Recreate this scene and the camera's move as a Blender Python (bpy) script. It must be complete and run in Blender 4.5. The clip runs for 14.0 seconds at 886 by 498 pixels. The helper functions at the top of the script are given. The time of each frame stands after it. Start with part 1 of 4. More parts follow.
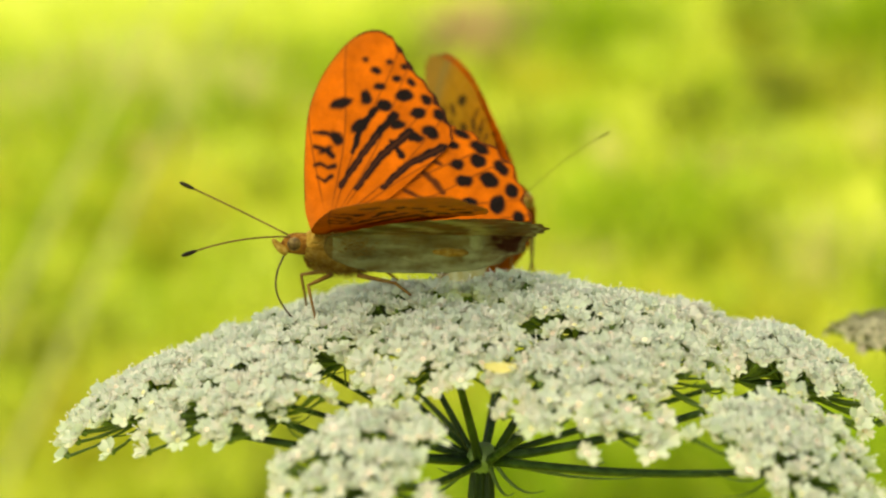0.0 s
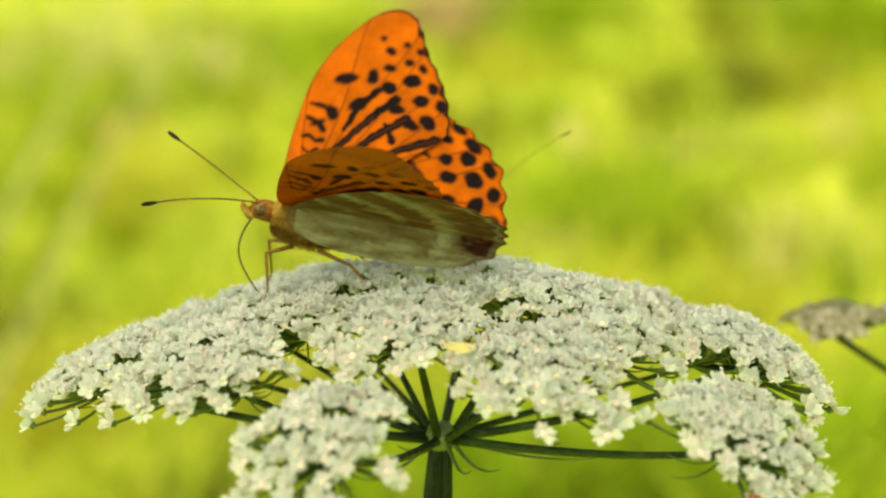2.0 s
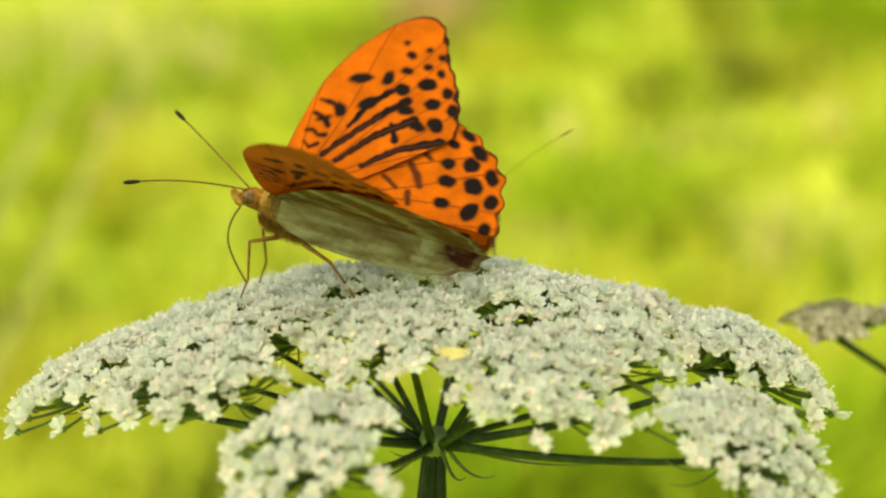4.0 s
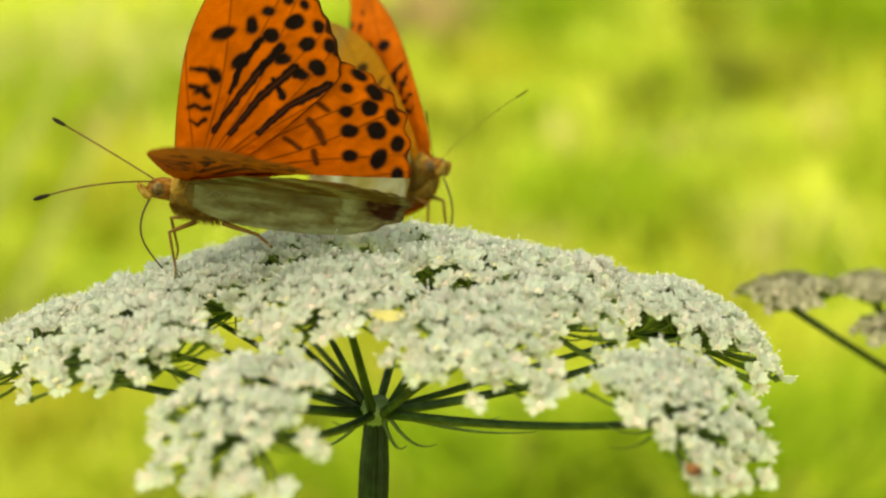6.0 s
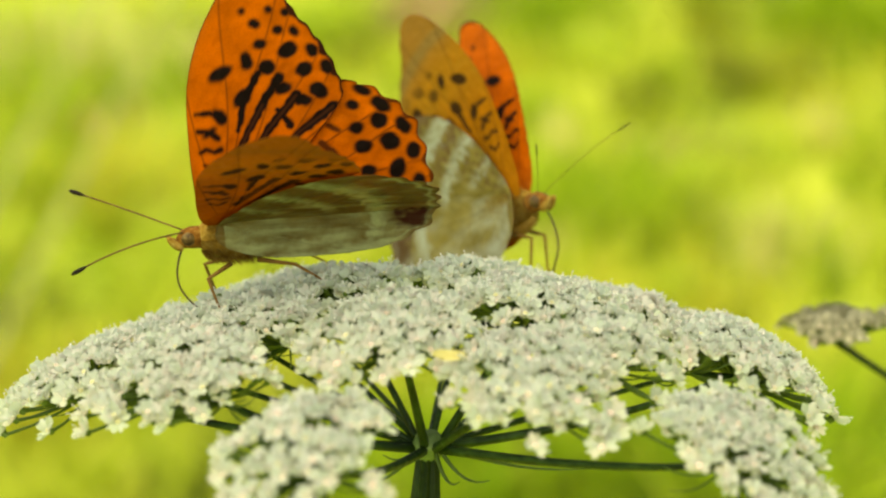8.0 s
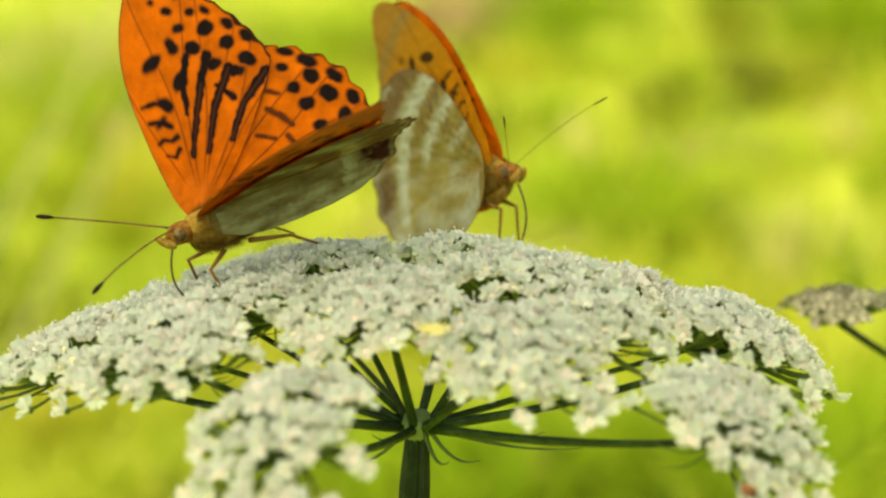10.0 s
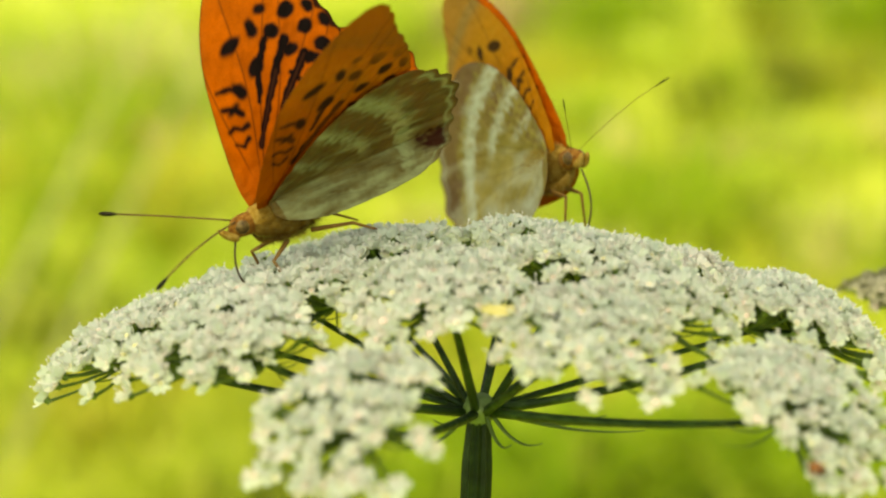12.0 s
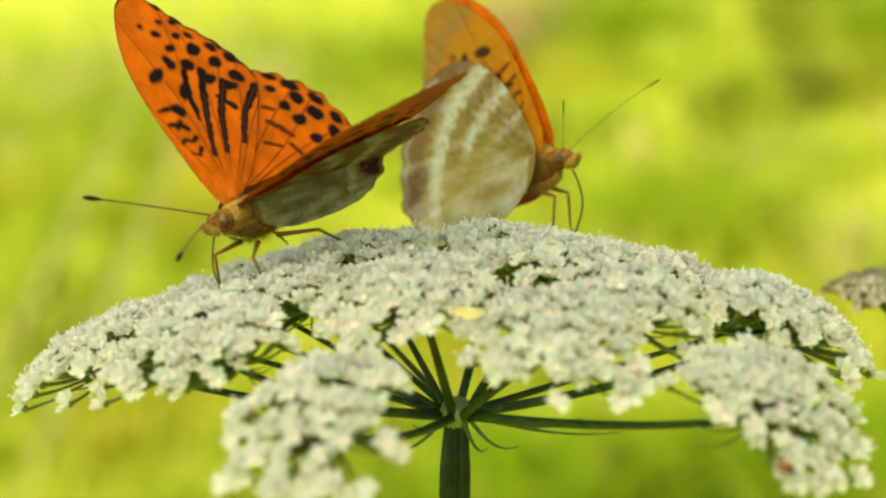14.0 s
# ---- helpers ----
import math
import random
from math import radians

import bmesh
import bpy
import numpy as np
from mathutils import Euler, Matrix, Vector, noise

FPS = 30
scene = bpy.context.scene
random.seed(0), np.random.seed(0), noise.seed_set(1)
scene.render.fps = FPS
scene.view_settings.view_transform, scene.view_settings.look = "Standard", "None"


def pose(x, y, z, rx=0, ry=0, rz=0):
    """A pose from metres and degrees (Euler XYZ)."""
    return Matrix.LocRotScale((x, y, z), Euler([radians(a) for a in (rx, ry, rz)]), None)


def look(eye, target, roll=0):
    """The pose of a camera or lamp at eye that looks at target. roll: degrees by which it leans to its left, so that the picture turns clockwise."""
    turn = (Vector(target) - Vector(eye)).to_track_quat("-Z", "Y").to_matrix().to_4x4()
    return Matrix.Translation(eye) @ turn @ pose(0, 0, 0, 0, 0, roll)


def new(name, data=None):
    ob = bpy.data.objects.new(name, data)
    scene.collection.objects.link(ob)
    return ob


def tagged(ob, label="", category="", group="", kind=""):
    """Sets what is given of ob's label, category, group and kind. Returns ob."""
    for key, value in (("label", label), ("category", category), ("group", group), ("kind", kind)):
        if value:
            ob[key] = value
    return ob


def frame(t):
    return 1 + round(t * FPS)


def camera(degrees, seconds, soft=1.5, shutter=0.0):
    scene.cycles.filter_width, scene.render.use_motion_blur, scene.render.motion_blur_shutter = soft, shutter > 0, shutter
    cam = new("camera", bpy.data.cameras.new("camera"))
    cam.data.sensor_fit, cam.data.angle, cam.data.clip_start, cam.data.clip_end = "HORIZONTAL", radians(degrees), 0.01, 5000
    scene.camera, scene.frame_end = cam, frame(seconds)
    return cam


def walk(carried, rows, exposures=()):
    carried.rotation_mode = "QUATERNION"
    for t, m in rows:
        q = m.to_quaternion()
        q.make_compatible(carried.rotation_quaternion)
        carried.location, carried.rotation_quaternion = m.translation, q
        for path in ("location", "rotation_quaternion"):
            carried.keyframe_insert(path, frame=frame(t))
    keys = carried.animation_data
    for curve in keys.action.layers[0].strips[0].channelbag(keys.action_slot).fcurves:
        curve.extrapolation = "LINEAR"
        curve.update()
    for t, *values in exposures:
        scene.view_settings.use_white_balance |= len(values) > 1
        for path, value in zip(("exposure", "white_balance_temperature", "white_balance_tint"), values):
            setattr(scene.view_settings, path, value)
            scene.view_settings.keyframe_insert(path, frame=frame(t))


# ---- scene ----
MM = 0.001
HUB = Vector((0.0, 0.0, 0.9))  # where the rays of the umbel meet

# ---- camera ----
cam = camera(25.0, 14.0, soft=2.2)
cam.data.dof.use_dof = True
cam.data.dof.focus_distance = 0.297
cam.data.dof.aperture_fstop = 13.5
cam.data.dof.aperture_blades = 0
PATH = [
    (0, (0.01346, -0.28845, 1.00112), (-0.04388, 0.68329, 0.77215), -4.37),
    (0.5, (0.00567, -0.29413, 1.00172), (-0.03670, 0.67808, 0.77149), -3.01),
    (1, (0.00140, -0.29496, 1.00518), (-0.03210, 0.67477, 0.76332), -1.89),
    (1.5, (0.00808, -0.29273, 1.00267), (-0.02863, 0.67694, 0.76104), -2.52),
    (2, (0.01380, -0.29412, 1.00217), (-0.02586, 0.67635, 0.76423), -2.89),
    (4.3, (0.01352, -0.28683, 1.00207), (-0.02229, 0.68278, 0.76006), -2.92),
    (4.5, (0.01137, -0.28647, 1.00071), (-0.02297, 0.68422, 0.76281), -2.72),
    (5, (0.00786, -0.29012, 1.00523), (-0.01892, 0.68026, 0.76513), -2.06),
    (5.5, (0.01399, -0.28873, 1.00094), (-0.01309, 0.68128, 0.75937), -2.41),
    (6, (0.02185, -0.28493, 0.99465), (-0.01362, 0.68554, 0.75608), -3.37),
    (6.5, (0.02197, -0.28630, 0.99744), (-0.01991, 0.68418, 0.75995), -3.69),
    (7, (0.01429, -0.28385, 0.99895), (-0.02687, 0.68613, 0.75926), -3.03),
    (7.5, (0.00851, -0.28049, 1.00027), (-0.02515, 0.68943, 0.75917), -2.23),
    (8, (0.01307, -0.28333, 1.00066), (-0.01955, 0.68675, 0.76007), -2.64),
    (8.2, (0.01289, -0.28385, 0.99951), (-0.01353, 0.68804, 0.76555), -2.62),
    (10.5, (0.01862, -0.27721, 0.99348), (-0.03242, 0.69302, 0.75675), -3.34),
    (11, (0.01896, -0.28045, 0.99208), (-0.03855, 0.69067, 0.76052), -3.71),
    (11.5, (0.01774, -0.27668, 0.99157), (-0.04144, 0.69362, 0.75700), -3.78),
    (12, (0.01419, -0.27842, 0.99173), (-0.04831, 0.69173, 0.75745), -3.83),
    (12.5, (0.01728, -0.28154, 0.99387), (-0.04721, 0.68963, 0.76439), -4.08),
    (13, (0.01544, -0.27921, 0.99452), (-0.04912, 0.69189, 0.76474), -4.19),
    (13.5, (0.02180, -0.27865, 0.99309), (-0.04864, 0.69093, 0.75866), -4.38),
    (14, (0.02100, -0.27910, 0.99058), (-0.05204, 0.69172, 0.76214), -4.67),
]
walk(cam, [(t, look(eye, target, roll)) for t, eye, target, roll in PATH], exposures=[(0, 0.6, 8000, -2), (14, 0.6, 8000, -2)])

# ---- light ----
SUN_ELEVATION, SUN_TURN = 62.0, 205.0  # degrees; the turn is the compass direction from which it shines
world = bpy.data.worlds.new("sky")
scene.world = world
world.use_nodes = True
wn = world.node_tree
sky = wn.nodes.new("ShaderNodeTexSky")
sky.sky_type = "NISHITA"
sky.sun_disc = False
sky.sun_elevation = radians(SUN_ELEVATION)
sky.sun_rotation = radians(SUN_TURN)
sky.air_density, sky.dust_density = 1.0, 2.5
wn.links.new(sky.outputs[0], wn.nodes["Background"].inputs[0])
wn.nodes["Background"].inputs[1].default_value = 0.19
sun_data = bpy.data.lights.new("sun", "SUN")
sun_data.energy, sun_data.angle, sun_data.color = 2.7, radians(120), (1.0, 0.94, 0.82)
sun = new("sun", sun_data)
a, e = radians(SUN_TURN), radians(SUN_ELEVATION)
sun_way = Vector((math.sin(a) * math.cos(e), math.cos(a) * math.cos(e), math.sin(e)))
sun.matrix_world = look(HUB + sun_way * 5, HUB)


# ---- helpers of this scene ----
def mesh_of(name, verts, faces, smooth=True):
    me = bpy.data.meshes.new(name)
    me.from_pydata([tuple(v) for v in verts], [], faces)
    if smooth:
        me.polygons.foreach_set("use_smooth", [True] * len(me.polygons))
    me.update()
    return me


def part(name, me, material, parent, label="", place=None):
    """Links a mesh as one object under a thing or a part."""
    ob = new(name, me)
    if material and not me.materials:
        me.materials.append(material)
    ob.parent = parent
    if place is not None:
        ob.matrix_basis = place
    return tagged(ob, label=label)


def thing(name, place, label, category, group="", kind=""):
    ob = new(name)
    ob.empty_display_size = 0.01
    ob.matrix_basis = place
    return tagged(ob, label, category, group, kind)


class Soup:
    """Collects vertices and faces of many small pieces."""

    def __init__(self):
        self.v, self.f, self.m = [], [], []

    def add(self, verts, faces, slot=0):
        n = len(self.v)
        self.v.extend(verts)
        self.f.extend(tuple(i + n for i in f) for f in faces)
        self.m.extend([slot] * len(faces))

    def mesh(self, name, materials=(), smooth=True):
        me = mesh_of(name, self.v, self.f, smooth)
        for m in materials:
            me.materials.append(m)
        if len(materials) > 1:
            me.polygons.foreach_set("material_index", self.m)
        return me


def tube(points, radii, sides=8, cap=True, ribs=0.0):
    """Vertices and faces of a round, tapering tube along points."""
    pts = [Vector(p) for p in points]
    verts, faces = [], []
    side = None
    for i, p in enumerate(pts):
        d = (pts[min(i + 1, len(pts) - 1)] - pts[max(i - 1, 0)]).normalized()
        if side is None:
            side = d.orthogonal().normalized()
        side = (side - d * side.dot(d)).normalized()
        up = d.cross(side)
        for k in range(sides):
            w = 2 * math.pi * k / sides
            r = radii[i] * (1 + (ribs if k % 2 else -ribs))
            verts.append(p + (side * math.cos(w) + up * math.sin(w)) * r)
    for i in range(len(pts) - 1):
        for k in range(sides):
            k2 = (k + 1) % sides
            faces.append((i * sides + k, i * sides + k2, (i + 1) * sides + k2, (i + 1) * sides + k))
    if cap:
        faces.append(tuple(range(sides))[::-1])
        faces.append(tuple((len(pts) - 1) * sides + k for k in range(sides)))
    return verts, faces


def bend(a, b, c, n=10):
    """Points of a quadratic arc from a past b to c."""
    a, b, c = Vector(a), Vector(b), Vector(c)
    return [(1 - s) ** 2 * a + 2 * s * (1 - s) * b + s * s * c for s in (k / (n - 1) for k in range(n))]


def blob(stations, sides=16, wobble=0.0, seed=0):
    """A closed body along x from stations of (x, y, z, half width, half height)."""
    rnd = random.Random(seed)
    verts, faces = [], []
    for x, y, z, w, h in stations:
        for k in range(sides):
            q = 2 * math.pi * k / sides
            g = 1 + wobble * (rnd.random() - 0.5)
            verts.append((x, y + math.cos(q) * w * g, z + math.sin(q) * h * g))
    for i in range(len(stations) - 1):
        for k in range(sides):
            k2 = (k + 1) % sides
            faces.append((i * sides + k, (i + 1) * sides + k, (i + 1) * sides + k2, i * sides + k2))
    faces.append(tuple(range(sides)))
    faces.append(tuple((len(stations) - 1) * sides + k for k in range(sides))[::-1])
    return verts, faces


# ---- materials ----
def material(name, colours, scale=200.0, rough=0.6, bump=0.0, fine=3.0, spread=(0.35, 0.65), translucent=0.0, island=0.0,
             objrand=0.0, spec=0.4, metal=0.0):
    """A surface of two or three colours mixed by noise at two sizes, with grain in its relief and, for thin things, light through it."""
    m = bpy.data.materials.new(name)
    m.use_nodes = True
    t = m.node_tree
    n, l = t.nodes, t.links
    bsdf = n["Principled BSDF"]
    co = n.new("ShaderNodeTexCoord")
    big, small = n.new("ShaderNodeTexNoise"), n.new("ShaderNodeTexNoise")
    big.inputs["Scale"].default_value, small.inputs["Scale"].default_value = scale, scale * fine
    big.inputs["Detail"].default_value, small.inputs["Detail"].default_value = 3, 4
    l.new(co.outputs["Object"], big.inputs["Vector"])
    l.new(co.outputs["Object"], small.inputs["Vector"])
    mix = n.new("ShaderNodeMath")
    mix.operation = "MULTIPLY_ADD"
    l.new(small.outputs[0], mix.inputs[0])
    mix.inputs[1].default_value = 0.4
    half = n.new("ShaderNodeMath")
    half.operation = "MULTIPLY"
    l.new(big.outputs[0], half.inputs[0])
    half.inputs[1].default_value = 0.6
    l.new(half.outputs[0], mix.inputs[2])
    fac = mix.outputs[0]
    for amount, node, socket in ((island, "ShaderNodeNewGeometry", "Random Per Island"), (objrand, "ShaderNodeObjectInfo", "Random")):
        if amount:
            src = n.new(node)
            add = n.new("ShaderNodeMath")
            add.operation = "MULTIPLY_ADD"
            sub = n.new("ShaderNodeMath")
            sub.operation = "SUBTRACT"
            l.new(src.outputs[socket], sub.inputs[0])
            sub.inputs[1].default_value = 0.5
            l.new(sub.outputs[0], add.inputs[0])
            add.inputs[1].default_value = amount
            l.new(fac, add.inputs[2])
            fac = add.outputs[0]
    ramp = n.new("ShaderNodeValToRGB")
    el = ramp.color_ramp.elements
    el[0].position, el[1].position = spread
    el[0].color, el[1].color = (*colours[0], 1), (*colours[-1], 1)
    if len(colours) == 3:
        el.new(sum(spread) / 2).color = (*colours[1], 1)
    l.new(fac, ramp.inputs[0])
    l.new(ramp.outputs[0], bsdf.inputs["Base Color"])
    bsdf.inputs["Roughness"].default_value = rough
    bsdf.inputs["Specular IOR Level"].default_value = spec
    bsdf.inputs["Metallic"].default_value = metal
    if bump:
        b = n.new("ShaderNodeBump")
        b.inputs["Strength"].default_value = bump
        b.inputs["Distance"].default_value = 0.3 / scale
        l.new(small.outputs[0], b.inputs["Height"])
        l.new(b.outputs[0], bsdf.inputs["Normal"])
    if translucent:
        tr, mx = n.new("ShaderNodeBsdfTranslucent"), n.new("ShaderNodeMixShader")
        l.new(ramp.outputs[0], tr.inputs[0])
        mx.inputs[0].default_value = translucent
        l.new(bsdf.outputs[0], mx.inputs[1])
        l.new(tr.outputs[0], mx.inputs[2])
        l.new(mx.outputs[0], n["Material Output"].inputs[0])
    return m


def wing_material(name, ground, marks, pale, dusk, translucent, rough=0.55):
    """Wing scales: a ground colour with dark marks, pale streaks and a dusky border, all laid down as masks on the wing."""
    m = bpy.data.materials.new(name)
    m.use_nodes = True
    t = m.node_tree
    n, l = t.nodes, t.links
    bsdf = n["Principled BSDF"]
    co = n.new("ShaderNodeTexCoord")
    noise_a, noise_b = n.new("ShaderNodeTexNoise"), n.new("ShaderNodeTexNoise")
    noise_a.inputs["Scale"].default_value, noise_b.inputs["Scale"].default_value = 220, 3500
    noise_b.inputs["Detail"].default_value = 2
    for k in (noise_a, noise_b):
        l.new(co.outputs["Object"], k.inputs["Vector"])
    ramp = n.new("ShaderNodeValToRGB")
    ramp.color_ramp.elements[0].position, ramp.color_ramp.elements[1].position = 0.35, 0.68
    ramp.color_ramp.elements[0].color = (*[c * 0.8 for c in ground], 1)
    ramp.color_ramp.elements[1].color = (*[min(1, c * 1.15) for c in ground], 1)
    l.new(noise_a.outputs[0], ramp.inputs[0])
    colour = ramp.outputs[0]
    for mask, paint in (("dusk", dusk), ("pale", pale), ("mark", marks)):
        at = n.new("ShaderNodeAttribute")
        at.attribute_name = mask
        mx = n.new("ShaderNodeMix")
        mx.data_type = "RGBA"
        l.new(at.outputs["Fac"], mx.inputs[0])
        l.new(colour, mx.inputs[6])
        mx.inputs[7].default_value = (*paint, 1)
        colour = mx.outputs[2]
    grain = n.new("ShaderNodeMix")
    grain.data_type, grain.blend_type = "RGBA", "MULTIPLY"
    grain.inputs[0].default_value = 0.35
    g = n.new("ShaderNodeMapRange")
    g.inputs[1].default_value, g.inputs[2].default_value, g.inputs[3].default_value = 0.3, 0.7, 0.6
    l.new(noise_b.outputs[0], g.inputs[0])
    l.new(colour, grain.inputs[6])
    l.new(g.outputs[0], grain.inputs[7])
    l.new(grain.outputs[2], bsdf.inputs["Base Color"])
    bsdf.inputs["Roughness"].default_value = rough
    bsdf.inputs["Specular IOR Level"].default_value = 0.04
    b = n.new("ShaderNodeBump")
    b.inputs["Strength"].default_value, b.inputs["Distance"].default_value = 0.3, 0.0001
    l.new(noise_b.outputs[0], b.inputs["Height"])
    l.new(b.outputs[0], bsdf.inputs["Normal"])
    tr, mx = n.new("ShaderNodeBsdfTranslucent"), n.new("ShaderNodeMixShader")
    l.new(grain.outputs[2], tr.inputs[0])
    mx.inputs[0].default_value = translucent
    l.new(bsdf.outputs[0], mx.inputs[1])
    l.new(tr.outputs[0], mx.inputs[2])
    l.new(mx.outputs[0], n["Material Output"].inputs[0])
    return m


PETAL = material("white_petal", [(0.54, 0.59, 0.45), (0.59, 0.62, 0.505), (0.63, 0.59, 0.49)], 300, 0.65, 0.1, translucent=0.5, island=0.15, objrand=0.15, spec=0.25)
CENTRE = material("floret_centre", [(0.46, 0.44, 0.22), (0.52, 0.47, 0.32), (0.55, 0.43, 0.33)], 400, 0.7, 0.2, objrand=0.5, spec=0.1)
STAMEN = material("stamen", [(0.58, 0.56, 0.46), (0.68, 0.66, 0.58)], 500, 0.7, spec=0.1)
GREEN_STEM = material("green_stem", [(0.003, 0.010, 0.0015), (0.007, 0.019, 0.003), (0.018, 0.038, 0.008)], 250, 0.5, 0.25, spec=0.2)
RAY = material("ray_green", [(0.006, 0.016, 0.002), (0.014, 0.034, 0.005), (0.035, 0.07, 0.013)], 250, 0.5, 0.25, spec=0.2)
PALE_STEM = material("pale_green_node", [(0.07, 0.13, 0.03), (0.14, 0.20, 0.06)], 350, 0.5, 0.25)
PEDICEL = material("pedicel_green", [(0.05, 0.09, 0.012), (0.11, 0.17, 0.03)], 300, 0.5, translucent=0.2)
OLD_PETAL = material("faded_petal", [(0.19, 0.18, 0.09), (0.32, 0.30, 0.18)], 300, 0.7, 0.15, translucent=0.2, island=0.4)
BODY_FUR = material("golden_brown_fur", [(0.17, 0.085, 0.009), (0.25, 0.145, 0.02), (0.32, 0.22, 0.052)], 1000, 0.85, 0.2, fine=3, spec=0.1, translucent=0.15, island=0.3)
HEAD_FUR = material("russet_head_fur", [(0.075, 0.025, 0.003), (0.155, 0.062, 0.007), (0.24, 0.13, 0.026)], 1100, 0.85, 0.2, fine=3, spec=0.1)
EYE = material("compound_eye", [(0.025, 0.014, 0.004), (0.08, 0.048, 0.012), (0.16, 0.11, 0.034)], 900, 0.5, 0.2, spec=0.15)
ANTENNA = material("antenna_brown", [(0.07, 0.04, 0.01), (0.15, 0.09, 0.025)], 800, 0.6, spec=0.08)
CLUB = material("antenna_club_black", [(0.006, 0.004, 0.003), (0.016, 0.010, 0.006)], 900, 0.6, spec=0.08)
LEG = material("leg_amber", [(0.12, 0.062, 0.012), (0.23, 0.125, 0.03)], 700, 0.55, 0.2, translucent=0.2, spec=0.1)
PROBOSCIS = material("proboscis_brown", [(0.04, 0.03, 0.015), (0.09, 0.06, 0.03)], 800, 0.5, spec=0.1)
WING_UP = wing_material("wing_upper_orange", (0.58, 0.122, 0.005), (0.010, 0.006, 0.004), (0.10, 0.09, 0.085), (0.42, 0.115, 0.012), 0.34)
# undersides: shade put into the front pair's colours, brighter light into the rear pair's
FORE_UNDER = wing_material("forewing_under_rust", (0.36, 0.092, 0.004), (0.022, 0.009, 0.004), (0.44, 0.16, 0.012), (0.30, 0.11, 0.012), 0.40)
HIND_UNDER = wing_material("hindwing_under_olive", (0.155, 0.118, 0.03), (0.042, 0.010, 0.0035), (0.34, 0.37, 0.16), (0.17, 0.09, 0.022), 0.38, 0.5)
REAR_FORE_UNDER = wing_material("rear_forewing_under_ochre", (0.43, 0.17, 0.008), (0.035, 0.016, 0.006), (0.43, 0.225, 0.018), (0.29, 0.19, 0.045), 0.45)
REAR_HIND_UNDER = wing_material("rear_hindwing_under_silver_green", (0.23, 0.19, 0.042), (0.05, 0.022, 0.009), (0.37, 0.40, 0.27), (0.14, 0.088, 0.035), 0.3, 0.5)
MEADOW = material("meadow_floor", [(0.328, 0.395, 0.034), (0.463, 0.520, 0.045), (0.554, 0.554, 0.068)], 5.0, 0.9, 0.0, fine=2.5, spread=(0.4, 0.6), spec=0.1)
GRASS = material("meadow_grass", [(0.328, 0.407, 0.023), (0.486, 0.542, 0.045), (0.576, 0.576, 0.079)], 5.0, 0.6, fine=2.5, spread=(0.4, 0.6), translucent=0.4, island=0.12, spec=0.1)
YELLOW_PETAL = material("yellowed_petal", [(0.56, 0.47, 0.13), (0.64, 0.58, 0.24)], 300, 0.6, 0.1, translucent=0.4)
STRAW = material("straw_stalk", [(0.44, 0.43, 0.13), (0.55, 0.53, 0.22)], 20, 0.6, translucent=0.2)
BEETLE = material("brown_wing_case", [(0.09, 0.032, 0.006), (0.19, 0.075, 0.015)], 900, 0.4, 0.1, spec=0.2)


# ---- the meadow behind ----
def ground_sheet():
    n = 90
    xs = np.concatenate([np.linspace(-400, -6, 12), np.linspace(-5, 5, n), np.linspace(6, 400, 12)])
    ys = np.concatenate([np.linspace(-400, -4, 12), np.linspace(-3, 12, n), np.linspace(13, 900, 14)])
    verts = []
    for y in ys:
        for x in xs:
            near = max(0.0, 1 - math.hypot(x, y - 3) / 14)
            verts.append((x, y, near * 0.05 * noise.noise((x * 1.7, y * 1.7, 0))))
    w = len(xs)
    faces = [(j * w + i, j * w + i + 1, (j + 1) * w + i + 1, (j + 1) * w + i) for j in range(len(ys) - 1) for i in range(w - 1)]
    me = mesh_of("ground", verts, faces)
    me.materials.append(MEADOW)
    return tagged(new("ground", me), "sunlit yellow-green meadow floor", "ground", kind="structure")


def blade(rnd, x, y, length, width, lean):
    """One bent leaf of grass or herb, as a folded strip."""
    w = rnd.random() * 2 * math.pi
    d, s = Vector((math.cos(w), math.sin(w), 0)), Vector((-math.sin(w), math.cos(w), 0))
    out = []
    for k in range(4):
        q = k / 3
        c = Vector((x, y, 0.0)) + d * (lean * length * q * q) + Vector((0, 0, length * q * (1 - 0.35 * lean * q)))
        half = s * (width * (1 - q) ** 0.6 * (0.5 + 1.2 * q * (1 - q) * 2))
        out += [c - half, c + Vector((0, 0, -0.15 * width)), c + half]
    faces = [(3 * k + j, 3 * k + j + 1, 3 * k + 4 + j, 3 * k + 3 + j) for k in range(3) for j in range(2)]
    return out, faces


def meadow_grass():
    rnd = random.Random(4)
    soup = Soup()
    for _ in range(9000):
        y = 1.5 + 8.0 * rnd.random() ** 1.3
        x = (rnd.random() - 0.5) * (0.9 + 0.62 * y)
        soup.add(*blade(rnd, x, y, rnd.uniform(0.08, 0.26), rnd.uniform(0.004, 0.010), rnd.uniform(0.3, 1.0)))
    for _ in range(16000):  # the rest of the meadow, round about
        x, y = rnd.uniform(-6, 6), rnd.uniform(-5, 10)
        if y > 1.5 and abs(x) < 0.45 + 0.31 * y:
            continue
        soup.add(*blade(rnd, x, y, rnd.uniform(0.08, 0.26), rnd.uniform(0.005, 0.012), rnd.uniform(0.3, 1.0)))
    ob = new("meadow_grass", soup.mesh("meadow_grass", [GRASS]))
    return tagged(ob, "soft yellow-green grass of a sunny meadow", "grass", kind="stuff")


